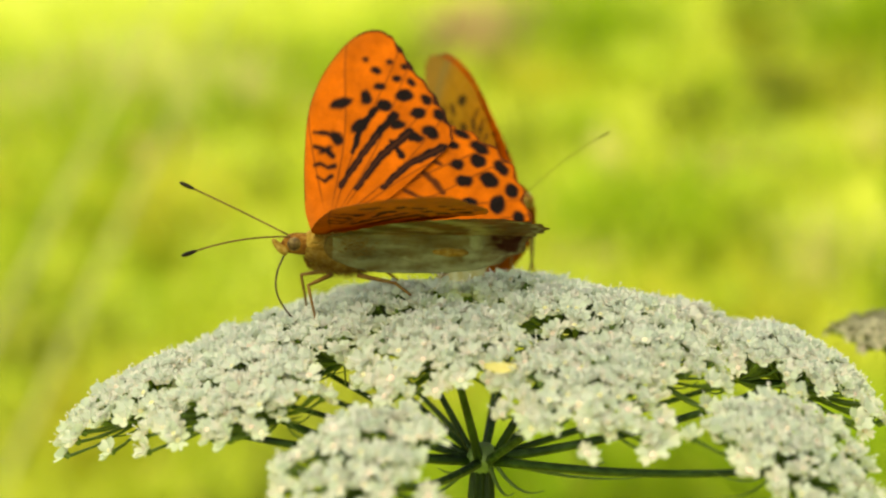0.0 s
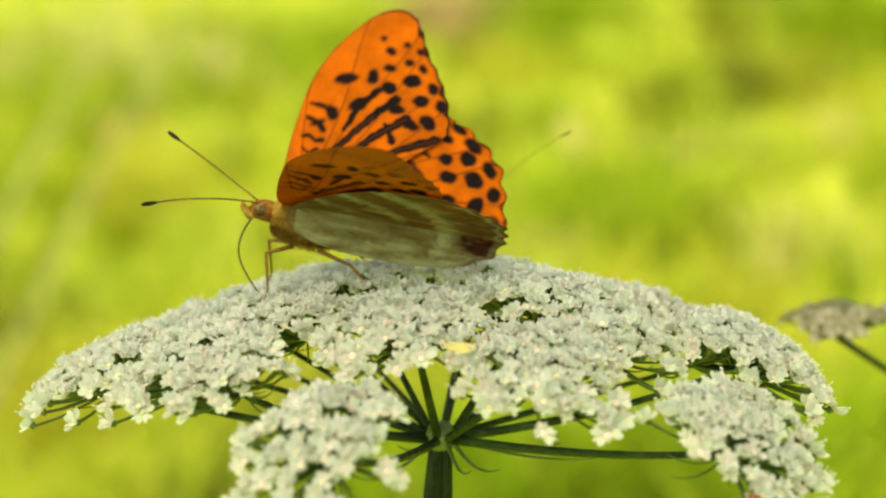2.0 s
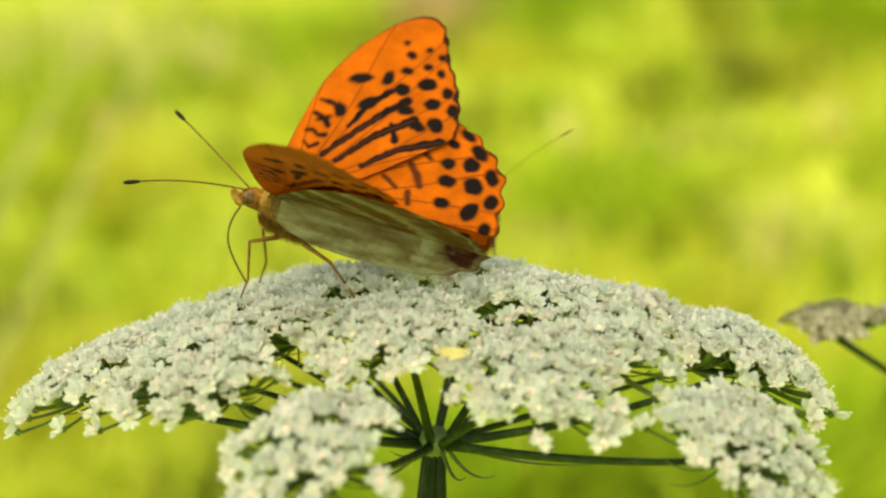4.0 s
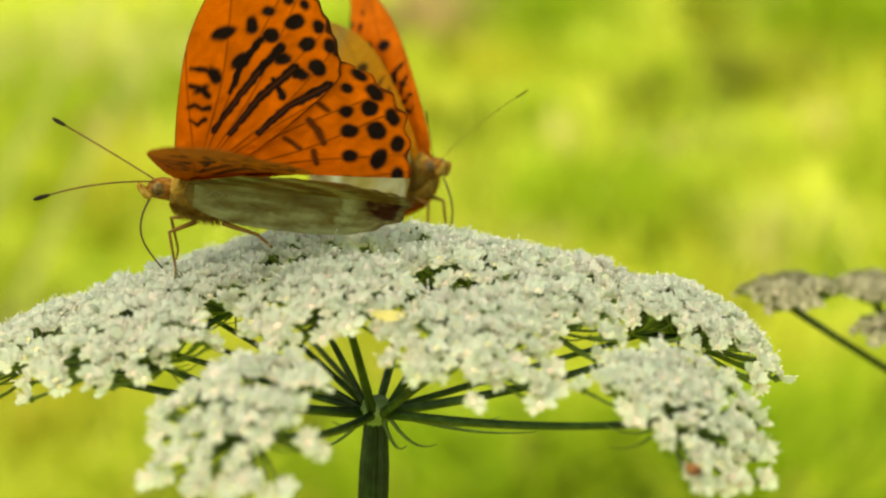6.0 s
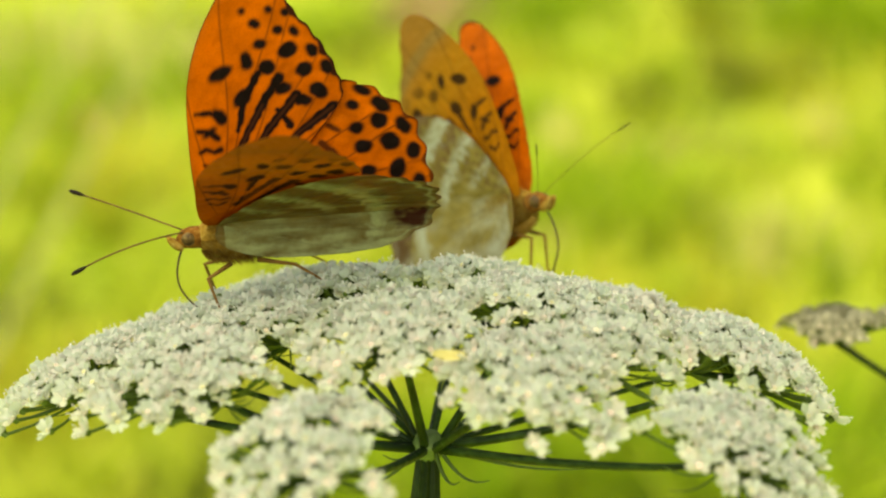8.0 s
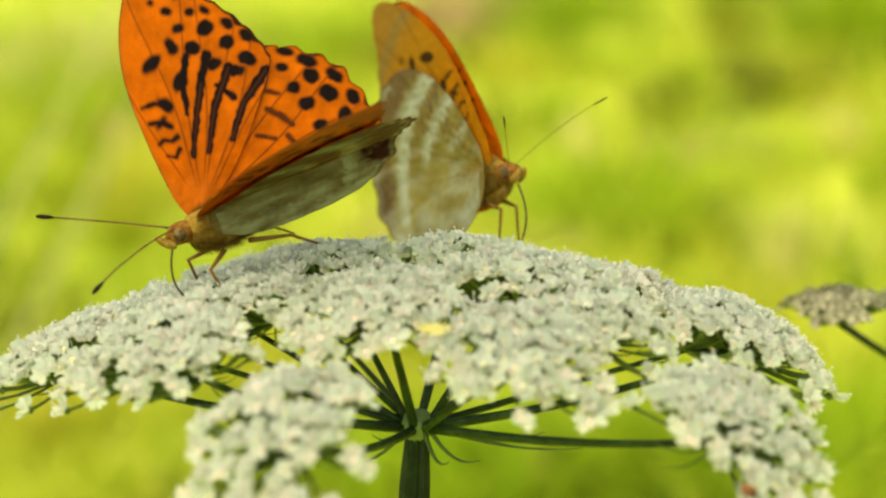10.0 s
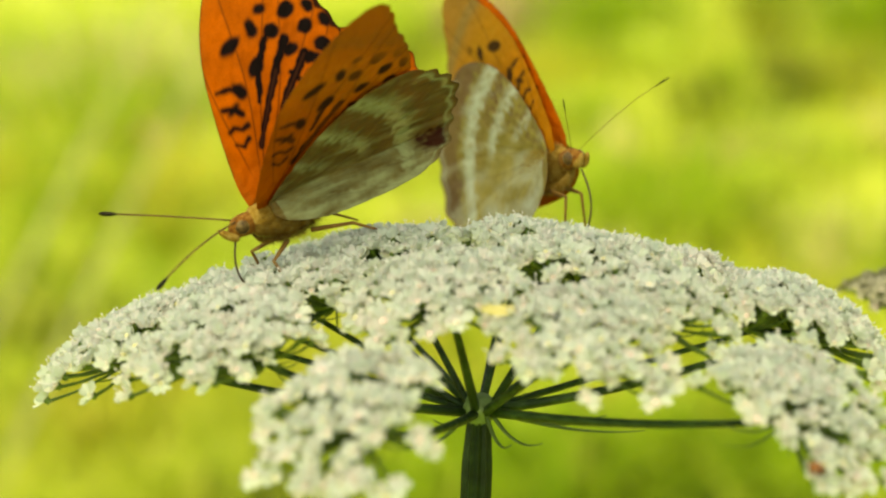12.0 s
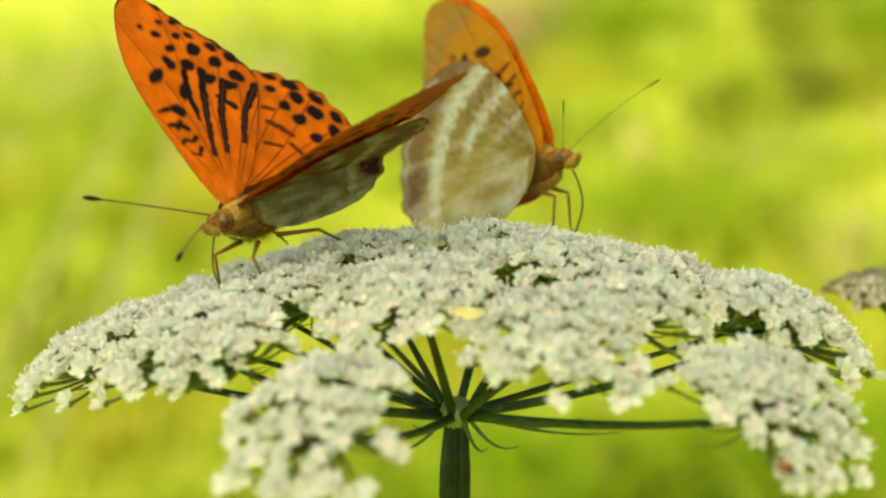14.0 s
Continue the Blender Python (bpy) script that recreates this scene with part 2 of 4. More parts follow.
def clump(name, x, y, radius, height, colours, count, seed, label, category, width=0.012):
    """A low clump of leaves of one plant."""
    rnd = random.Random(seed)
    soup = Soup()
    for _ in range(count):
        w, r = rnd.random() * 2 * math.pi, radius * math.sqrt(rnd.random())
        soup.add(*blade(rnd, r * math.cos(w), r * math.sin(w) * 1.6, height * rnd.uniform(0.5, 1.0), width * rnd.uniform(0.6, 1.3), rnd.uniform(0.3, 1.1)))
    key = "leaf_" + category.replace(" ", "_")
    m = bpy.data.materials.get(key) or material(key, colours, 3.0, 0.6, fine=5, translucent=0.4, island=0.35, spec=0.1)
    ob = new(name, soup.mesh(name, [m]))
    ob.matrix_basis = pose(x, y, 0)
    return tagged(ob, label, category, kind="stuff")


def background():
    ground_sheet()
    meadow_grass()
    lush = [(0.203, 0.316, 0.014), (0.316, 0.452, 0.020), (0.407, 0.520, 0.028)]
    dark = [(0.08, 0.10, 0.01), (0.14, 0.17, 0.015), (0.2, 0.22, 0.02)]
    straw = [(0.588, 0.542, 0.136), (0.723, 0.655, 0.226), (0.791, 0.701, 0.294)]
    gold = [(0.429, 0.418, 0.034), (0.542, 0.508, 0.045), (0.610, 0.576, 0.068)]
    rosy = [(0.5, 0.3, 0.16), (0.62, 0.42, 0.22)]
    # sunlit highlights of the meadow, painted as paler leaf colours
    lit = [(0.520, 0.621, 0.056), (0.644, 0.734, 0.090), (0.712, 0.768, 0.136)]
    plots = [
        ("herb_clump", -1.06, 3.9, 0.16, 0.3, lush, 45, "bright green herb leaves in the meadow", "herb"),
        ("herb_clump", -0.95, 5.4, 0.2, 0.4, lush, 50, "bright green herb leaves in the meadow", "herb"),
        ("herb_clump", 0.18, 6.7, 0.3, 0.45, lush, 200, "bright green herb leaves in the meadow", "herb"),
        ("herb_clump", 1.17, 6.1, 0.3, 0.45, lush, 240, "bright green herb leaves in the meadow", "herb"),
        ("herb_clump", 0.20, 3.8, 0.2, 0.3, lush, 80, "bright green herb leaves in the meadow", "herb"),
        ("herb_clump", 0.45, 2.25, 0.12, 0.18, lush, 160, "bright green herb leaves in the meadow", "herb"),
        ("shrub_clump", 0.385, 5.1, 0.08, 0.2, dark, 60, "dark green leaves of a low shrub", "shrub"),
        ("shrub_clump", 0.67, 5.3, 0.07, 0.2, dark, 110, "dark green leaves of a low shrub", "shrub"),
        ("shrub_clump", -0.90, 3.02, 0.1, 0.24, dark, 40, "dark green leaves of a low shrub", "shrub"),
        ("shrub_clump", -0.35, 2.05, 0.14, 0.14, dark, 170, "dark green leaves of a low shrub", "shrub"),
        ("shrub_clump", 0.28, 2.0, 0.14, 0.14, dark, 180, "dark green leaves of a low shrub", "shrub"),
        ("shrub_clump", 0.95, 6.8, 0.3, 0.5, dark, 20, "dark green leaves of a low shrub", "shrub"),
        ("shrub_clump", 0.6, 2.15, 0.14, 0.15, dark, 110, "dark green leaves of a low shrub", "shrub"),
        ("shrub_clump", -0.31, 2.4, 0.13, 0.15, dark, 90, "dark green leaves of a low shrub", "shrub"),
        ("herb_clump", 0.48, 2.45, 0.14, 0.16, lush, 140, "bright green herb leaves in the meadow", "herb"),
        ("herb_clump", 0.05, 2.12, 0.12, 0.26, lush, 200, "bright green herb leaves in the meadow", "herb"),
        ("herb_clump", 0.33, 2.1, 0.14, 0.28, lush, 260, "bright green herb leaves in the meadow", "herb"),
        ("herb_clump", -0.15, 2.2, 0.12, 0.24, lush, 160, "bright green herb leaves in the meadow", "herb"),
        ("shrub_clump", 0.15, 2.0, 0.14, 0.2, dark, 180, "dark green leaves of a low shrub", "shrub"),
        ("herb_clump", -1.35, 5.5, 0.35, 0.4, lush, 90, "bright green herb leaves in the meadow", "herb"),
        ("herb_clump", -0.75, 6.3, 0.35, 0.4, lush, 70, "bright green herb leaves in the meadow", "herb"),
        ("dry_grass_tuft", -1.45, 6.1, 0.3, 0.4, straw, 60, "pale dry straw tuft among green grass", "dry grass"),
        ("dry_grass_tuft", -1.0, 5.7, 0.2, 0.4, straw, 40, "pale dry straw tuft among green grass", "dry grass"),
        ("dry_grass_tuft", 0.53, 3.4, 0.14, 0.2, straw, 45, "pale dry straw tuft among green grass", "dry grass"),
        ("yellow_herb_clump", -0.86, 4.05, 0.16, 0.3, gold, 120, "sunlit yellow herb leaves in the meadow", "yellow herb"),
        ("yellow_herb_clump", -0.70, 2.66, 0.13, 0.18, gold, 220, "sunlit yellow herb leaves in the meadow", "yellow herb"),
        ("yellow_herb_clump", -0.29, 2.9, 0.2, 0.18, gold, 200, "sunlit yellow herb leaves in the meadow", "yellow herb"),
        ("yellow_herb_clump", 0.30, 3.0, 0.2, 0.18, gold, 70, "sunlit yellow herb leaves in the meadow", "yellow herb"),
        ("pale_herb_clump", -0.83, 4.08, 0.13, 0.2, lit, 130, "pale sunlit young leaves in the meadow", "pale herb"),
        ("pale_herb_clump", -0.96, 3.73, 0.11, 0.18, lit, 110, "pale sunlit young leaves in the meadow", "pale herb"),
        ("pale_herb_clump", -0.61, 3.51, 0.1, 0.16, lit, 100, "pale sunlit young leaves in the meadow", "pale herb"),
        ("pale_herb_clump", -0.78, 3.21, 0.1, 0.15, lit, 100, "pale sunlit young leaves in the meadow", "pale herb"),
        ("rosy_grass_tuft", -0.19, 6.7, 0.2, 0.4, rosy, 90, "pinkish seed-head grass tuft in the meadow", "rosy grass"),
        ("rosy_grass_tuft", -1.0, 4.9, 0.12, 0.22, rosy, 20, "pinkish seed-head grass tuft in the meadow", "rosy grass"),
    ]
    rnd = random.Random(77)
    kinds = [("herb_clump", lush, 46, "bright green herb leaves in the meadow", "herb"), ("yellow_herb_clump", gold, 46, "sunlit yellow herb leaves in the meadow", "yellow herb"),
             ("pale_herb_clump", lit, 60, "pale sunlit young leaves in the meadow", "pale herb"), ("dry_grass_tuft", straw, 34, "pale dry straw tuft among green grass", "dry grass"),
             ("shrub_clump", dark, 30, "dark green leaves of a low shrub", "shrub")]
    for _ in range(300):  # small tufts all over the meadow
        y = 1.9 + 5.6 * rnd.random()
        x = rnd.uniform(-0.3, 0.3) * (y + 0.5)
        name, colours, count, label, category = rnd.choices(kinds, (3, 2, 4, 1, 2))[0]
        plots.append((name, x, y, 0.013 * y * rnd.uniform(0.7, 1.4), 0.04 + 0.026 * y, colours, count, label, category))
    for k, (name, x, y, r, h, colours, count, label, category) in enumerate(plots):
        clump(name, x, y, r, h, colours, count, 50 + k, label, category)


# ---- the umbel ----
def petal(soup, centre, turn, tilt, length, width, curl, slot):
    """A rounded, notched petal that springs from centre, bulges upwards and curls in at its tip."""
    d = Vector((math.cos(turn), math.sin(turn), 0))
    s = Vector((-math.sin(turn), math.cos(turn), 0))
    z = Vector((0, 0, 1))
    c, lean, verts, last = centre.copy(), tilt, [], 0.0
    for q, w in ((0.0, 0.34), (0.3, 0.78), (0.58, 1.0), (0.82, 0.94), (1.0, 0.56)):
        c = c + (d * math.cos(lean) + z * math.sin(lean)) * ((q - last) * length)
        lean += curl * (q - last) * (0.4 if q < 0.7 else 3.2)
        last = q
        rise = (z * math.cos(lean) - d * math.sin(lean)) * (0.24 * width)
        for k in (-1, -0.55, 0, 0.55, 1):
            notch = -0.15 * length * (1 - abs(k)) if q == 1.0 else 0.0
            verts.append(c + s * (0.5 * w * width * k) + rise * (w * (1 - k * k) * (0.6 if abs(k) < 0.1 else 1.0)) + d * notch)
    faces = [(5 * r + k, 5 * r + k + 1, 5 * r + k + 6, 5 * r + k + 5) for r in range(4) for k in range(4)]
    soup.add(verts, faces, slot)


def floret_mesh(seed, size, simple=False):
    """A five-petalled floret with its cushion and stamens; lengths in metres."""
    rnd = random.Random(seed)
    soup = Soup()
    r = size / 2
    first = rnd.random() * 6.28
    lift = rnd.uniform(0.1, 0.75)
    for k in range(5):
        big = rnd.uniform(0.85, 1.15)
        w = first + k * 1.257 + rnd.uniform(-0.12, 0.12)
        petal(soup, Vector((math.cos(w), math.sin(w), 0)) * r * 0.16, w, lift + rnd.uniform(-0.3, 0.3), r * 1.0 * big, r * 0.92 * big, rnd.uniform(0.4, 1.1), 0)
    ring = [(r * 0.3 * math.cos(k * 1.047), r * 0.3 * math.sin(k * 1.047), r * 0.10) for k in range(6)]
    base = [(r * 0.22 * math.cos(k * 1.047), r * 0.22 * math.sin(k * 1.047), -r * 0.35) for k in range(6)]
    soup.add(ring + [(0, 0, r * 0.34)], [(k, (k + 1) % 6, 6) for k in range(6)], 1)
    soup.add(ring + base, [(k, k + 6, (k + 1) % 6 + 6, (k + 1) % 6) for k in range(6)], 3)
    if not simple:
        for k in range(rnd.choice((0, 1, 2, 3))):
            w = first + 0.63 + k * 1.257
            tip = Vector((math.cos(w) * r * 0.7, math.sin(w) * r * 0.7, r * rnd.uniform(0.6, 1.15)))
            soup.add(*tube([(0, 0, 0), tip], [r * 0.04, r * 0.03], 3, False), 2)
            o = r * 0.09
            soup.add([tip + Vector(v) * o for v in ((1, 0, 0), (0, 1, 0), (-1, 0, 0), (0, -1, 0), (0, 0, 1), (0, 0, -1))],
                     [(0, 1, 4), (1, 2, 4), (2, 3, 4), (3, 0, 4), (1, 0, 5), (2, 1, 5), (3, 2, 5), (0, 3, 5)], 2)
    return soup


def dome(x, y):
    """Height of the flower surface over the hub, in millimetres."""
    r2 = x * x + y * y
    return 25.0 - 0.0046 * r2 + (0.0004 * x * x if x > 0 else 0)


# plan of the umbellets in millimetres: x, y, radius, extra height, droop
UMBELLETS = [
    (-14, -45, 10.6, 2.0, 0.2), (43.5, -33, 11.0, -0.8, 0.28), (28, -14, 8.2, -0.8, 0.12), (-29, -24, 8.0, 1.6, 0.12), (16, -27, 11.0, -0.5, 0.12), (-51.5, -4, 10.2, 3.2, 0.0), (-36, -15, 11.5, 2, 0.05),
    (-3.5, -15, 12.5, 0.3, 0.05), (-31, 8, 11.5, 0, 0.0), (-46, 14, 11.5, 0.5, 0.05), (-14, 10, 12.0, 0, 0.0), (18, -2, 12.0, 0, 0.0),
    (48.5, -2, 11.6, -0.8, 0.2), (7, 32, 12.0, -1.8, 0.0), (-26, 32, 12.0, 0, 0.0), (30, 20, 12.0, -3.2, 0.0), (28, 44, 11.5, -4.5, 0.05),
    (3, 54, 11.5, -3, 0.05), (-22, 53, 11.0, 0, 0.05), (49, 22, 11.5, -3.5, 0.1), (-42, 37, 10.5, 0, 0.05), (6, 12, 8.0, -0.3, 0.0), (-22, -6, 7.5, 0.0, 0.0), (41, -7, 5.5, -1.2, 0.1),
]
# bare spots among the florets, where the green stalklets show: x, y, radius
VOIDS = [(3.5, -1.0, 3.0), (-32, -18, 1.7), (-37, -2.5, 2.2), (34.5, -5, 2.4), (-19, -17.5, 2.6), (9, -10, 1.6), (24, 6, 1.8), (-10, -3, 1.4), (40, 8, 1.8), (12, 8, 1.6), (-47, 4, 1.3)]
FLORETS = [floret_mesh(k, 3.3 * MM) for k in range(9)]


def floret_spots(rnd, x, y, radius):
    """Places of the florets of one umbellet: a ragged packing in a lobed round, with bare spots."""
    spots = []
    n = int(0.95 * radius * radius)
    for k in range(n):
        r = radius * math.sqrt((k + 0.5) / n) * rnd.uniform(0.9, 1.1) * (1 + 0.13 * math.sin(3 * k * 2.39996 + x) + 0.1 * math.sin(5 * k * 2.39996 + y))
        w = k * 2.39996 + rnd.uniform(-0.2, 0.2)
        fx, fy = x + r * math.cos(w), y + r * math.sin(w)
        if rnd.random() < 0.04 or any(math.hypot(fx - a, fy - b) < c for a, b, c in VOIDS):
            continue
        spots.append((fx, fy, r / radius))
    return spots


def umbel():
    root = thing("flower_umbel", Matrix.Translation(HUB), "wide flat umbel of tiny white florets on a ribbed green stem", "flower")
    rnd = random.Random(11)
    # stem
    path = [Vector((0, 0, 0)), Vector((-0.001, 0, -0.01)), Vector((-0.006, 0.001, -0.06)), Vector((-0.018, 0.006, -0.25)),
            Vector((-0.02, 0.015, -0.55)), Vector((-0.02, 0.02, -0.905))]
    fine = []
    for a, b in zip(path[:-1], path[1:]):
        fine += [a.lerp(b, k / 6) for k in range(6)]
    fine.append(path[-1])
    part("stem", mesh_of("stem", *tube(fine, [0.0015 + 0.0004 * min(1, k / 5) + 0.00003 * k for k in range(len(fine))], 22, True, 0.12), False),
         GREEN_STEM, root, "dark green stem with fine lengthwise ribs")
    node = blob([(-0.0022, 0, 0, 0.0012, 0.0012), (-0.001, 0, 0, 0.0023, 0.0023), (0.0008, 0, 0, 0.0025, 0.0025), (0.0022, 0, 0, 0.0016, 0.0016)], 14, 0.12)
    node_me = mesh_of("hub", [(v[1], v[2], v[0]) for v in node[0]], [f[::-1] for f in node[1]])
    part("hub", node_me, PALE_STEM, root, "pale green knot where the rays meet")
    # bracts below the hub
    for k in range(6):
        w = (-0.1, 0.2, -0.6, 2.5, 3.6, 5.2)[k]
        d = Vector((math.cos(w), math.sin(w) * 0.9, 0))
        ln = (0.024, 0.019, 0.011, 0.009, 0.012, 0.010)[k]
        pts = bend(d * 0.002, d * ln * 0.55 + Vector((0, 0, -0.0045 - 0.0008 * (k % 3))), d * ln + Vector((0, 0, -0.0036 + 0.0008 * (k % 2))), 9)
        part("bract", mesh_of("bract", *tube(pts, [0.0004 * (1 - 0.8 * q / 8) for q in range(9)], 5)), PEDICEL, root)
    floret_data = []
    for s in FLORETS:
        floret_data.append(s.mesh("floret", [PETAL, CENTRE, STAMEN, PEDICEL]))
    near = [i for i, u in enumerate(UMBELLETS) if u[1] < 0]
    for i, (x, y, radius, up, droop) in enumerate(UMBELLETS):
        top = Vector((x, y, dome(x, y) + up)) * MM
        out = Vector((x, y, 0)).normalized()
        seat = top - Vector((0, 0, 0.0042 if math.hypot(x, y) > 15 else 0.007)) - out * 0.003
        flat = Vector((seat.x, seat.y, 0))
        ctrl = flat * 0.6 + Vector((0, 0, seat.z * (0.25 if math.hypot(x, y) > 35 and y < 5 else 0.6)))
        start = out * 0.0016
        if radius < 8.6:  # a side lobe springs from the ray of the nearest larger umbellet
            a, b = min((u for u in UMBELLETS if u[2] > 9), key=lambda u: math.hypot(u[0] - x, u[1] - y))[:2]
            start = Vector((a, b, dome(a, b) - 6)) * MM
            ctrl = start.lerp(seat, 0.5)
        ray_pts = bend(start, ctrl, seat, 14)
        thick = 0.00055 if y < 5 else 0.00042
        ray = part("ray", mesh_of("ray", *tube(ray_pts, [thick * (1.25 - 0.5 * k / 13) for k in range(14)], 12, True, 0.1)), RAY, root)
        # pedicels and florets
        stalks, joined = Soup(), Soup()
        for k, (fx, fy, q) in enumerate(floret_spots(rnd, x, y, radius)):
            rim = q ** 3
            away = (fx - x) * out.x + (fy - y) * out.y
            z = dome(fx, fy) + up + 0.6 - rim * 2.2 - droop * max(0.0, away) ** 1.35 * 0.6 + rnd.gauss(0, 0.4) - (0.5 if k % 4 == 3 else 0) - (rnd.uniform(0, 1.4) if q > 0.92 and rnd.random() < 0.15 else 0)
            pos = Vector((fx, fy, z)) * MM
            tiltdir = Vector((fx - x, fy - y, 0)) / max(radius, 1)
            dome_n = Vector((0.0092 * fx, 0.0092 * fy, 1))
            normal = (dome_n + tiltdir * (0.55 * q) + Vector((rnd.gauss(0, 0.3), rnd.gauss(0, 0.3), 0)) + out * droop * max(0, away / radius) * 1.2).normalized()
            low = pos - normal * 0.0004
            stalks.add(*tube(bend(seat, seat.lerp(low, 0.6) - Vector((0, 0, 0.0012)), low, 4), [0.00026, 0.00024, 0.00022, 0.0003], 4, False))
            size = rnd.uniform(0.85, 1.12) * (1.2 if q > 0.85 else 1.0)
            m = Matrix.Translation(pos) @ normal.to_track_quat("Z", "Y").to_matrix().to_4x4() @ Matrix.Rotation(rnd.random() * 6.28, 4, "Z") @ Matrix.Scale(size, 4)
            kind = rnd.randrange(len(FLORETS))
            if i in near:
                part("floret", floret_data[kind], None, ray, "", m)
            else:
                s = FLORETS[kind]
                base = len(joined.v)
                joined.v.extend(m @ v if isinstance(v, Vector) else m @ Vector(v) for v in s.v)
                joined.f.extend(tuple(j + base for j in f) for f in s.f)
                joined.m.extend(s.m)
        # fine bracts under the umbellet
        for k in range(4):
            w = rnd.random() * 6.28
            d = Vector((math.cos(w), math.sin(w), 0))
            end = seat + d * (radius * 0.85 * MM) - Vector((0, 0, 0.001 + 0.05 * radius * MM))
            stalks.add(*tube(bend(seat, seat.lerp(end, 0.5) - Vector((0, 0, 0.003)), end, 8), [0.00022 * (1 - 0.09 * q) for q in range(8)], 4, False))
        part("pedicel_tuft", stalks.mesh("pedicel_tuft", [PEDICEL]), None, ray, "thin green stalklets under the florets")
        if joined.v:
            ob = part("floret_cluster", joined.mesh("floret_cluster", [PETAL, CENTRE, STAMEN, PEDICEL]), None, ray, "packed tiny white five-petalled florets")
            ob["kind"] = "stuff"
    return root


def rear_umbel():
    """The smaller, half-faded umbel behind."""
    at = HUB + Vector((0.109, 0.078, -0.0342))
    root = thing("faded_umbel", Matrix.Translation(at), "smaller greyish half-faded umbel on thin green rays", "flower")
    rnd = random.Random(5)
    pts = bend((0, 0, 0), (0.01, 0.01, -0.4), (0.02, 0.03, -0.872), 14)
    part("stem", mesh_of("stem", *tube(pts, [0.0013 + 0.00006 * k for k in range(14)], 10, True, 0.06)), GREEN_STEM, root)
    data = [floret_mesh(20 + k, 3.0 * MM, True).mesh("floret", [OLD_PETAL, CENTRE, STAMEN, PEDICEL]) for k in range(3)]
    for x, y, z, radius in ((-37, -12, 33, 9), (-19, 6, 28, 8), (-17, -12, 25, 8.5), (-5, -4, 28, 9), (-4, -18, 21, 9), (10, 4, 27, 9), (-2, 14, 28, 9), (14, -12, 23, 8)):
        seat = Vector((x, y, z - 5)) * MM
        ray = part("ray", mesh_of("ray", *tube(bend((0, 0, 0), seat * 0.55 + Vector((0, 0, -0.001)), seat, 10), [0.0007] * 10, 7)), GREEN_STEM, root)
        stalks = Soup()
        for fx, fy, q in floret_spots(rnd, x, y, radius):
            pos = Vector((fx, fy, z - q ** 2 * 2.0 + rnd.uniform(-0.5, 0.5))) * MM
            normal = (Vector((fx - x, fy - y, 0)) / radius * 0.8 + Vector((rnd.gauss(0, 0.2), rnd.gauss(0, 0.2), 1))).normalized()
            stalks.add(*tube([seat, pos], [0.00025, 0.0003], 4, False))
            part("floret", data[rnd.randrange(3)], None, ray, "", Matrix.Translation(pos) @ normal.to_track_quat("Z", "Y").to_matrix().to_4x4())
        part("pedicel_tuft", stalks.mesh("pedicel_tuft", [PEDICEL]), None, ray)
    return root


def stalk(name, foot, tip, label):
    """A leaning dry grass stalk with a thin seed head."""
    root = thing(name, Matrix.Translation(foot), label, "grass stalk", "dry stalks in the meadow")
    end = Vector(tip) - Vector(foot)
    pts = bend((0, 0, 0), end * 0.5 + Vector((0.02, 0, 0.06)), end, 12)
    part("culm", mesh_of("culm", *tube(pts, [0.006 - 0.0003 * k for k in range(12)], 7)), STRAW, root)
    d = (pts[-1] - pts[-2]).normalized()
    head = [pts[-1] + d * (0.02 * k) for k in range(7)]
    part("seed_head", mesh_of("seed_head", *tube(head, [0.003, 0.011, 0.014, 0.013, 0.011, 0.007, 0.002], 8)), STRAW, root)
    return root


def fallen_petal():
    """A small cupped yellow petal that lies on the florets."""
    verts, faces = [], []
    for k in range(7):
        q = k / 6
        half = 0.0011 * math.sin(math.pi * (0.08 + 0.86 * q)) ** 0.7
        for j in (-1, -0.4, 0.4, 1):
            verts.append(((q - 0.5) * 0.0044, j * half, 0.0005 * j * j + 0.0004 * (2 * q - 1) ** 2))
    faces = [(4 * k + j, 4 * k + j + 1, 4 * k + j + 5, 4 * k + j + 4) for k in range(6) for j in range(3)]
    me = mesh_of("fallen_petal", verts, faces)
    me.materials.append(YELLOW_PETAL)
    ob = new("fallen_petal", me)
    ob.matrix_basis = pose(0.0045, -0.0276, 0.9222, 30, 8, 12)
    return tagged(ob, "small yellow fallen petal lying on white florets", "petal")


def beetle():
    """A small round brown beetle that hangs under the drooping florets."""
    root = thing("beetle", pose(0.0433, -0.0445, 0.9052, 200, 20, 30), "tiny round brown beetle under drooping white florets", "beetle")
    s = lambda rows: [tuple(q * MM for q in r) for r in rows]
    part("wing_case", mesh_of("wing_case", *blob(s([(-1.3, 0, 0, 0.2, 0.15), (-1.0, 0, 0.1, 0.75, 0.5), (-0.3, 0, 0.2, 1.05, 0.8), (0.4, 0, 0.15, 0.95, 0.7), (0.9, 0, 0.05, 0.55, 0.4)]), 14)), BEETLE, root, "glossy brown wing cases")
    part("head", mesh_of("head", *blob(s([(0.8, 0, 0, 0.45, 0.32), (1.15, 0, 0, 0.4, 0.3), (1.4, 0, -0.05, 0.15, 0.12)]), 10)), PROBOSCIS, root)
    for side in (1, -1):
        for x in (-0.5, 0.1, 0.6):
            pts = s([(x, side * 0.5, -0.2), (x * 1.3, side * 1.3, 0.1), (x * 1.6, side * 1.7, -0.7)])
            part("leg", mesh_of("leg", *tube(pts, [0.0001, 0.00009, 0.00006], 5)), PROBOSCIS, root)
    return root


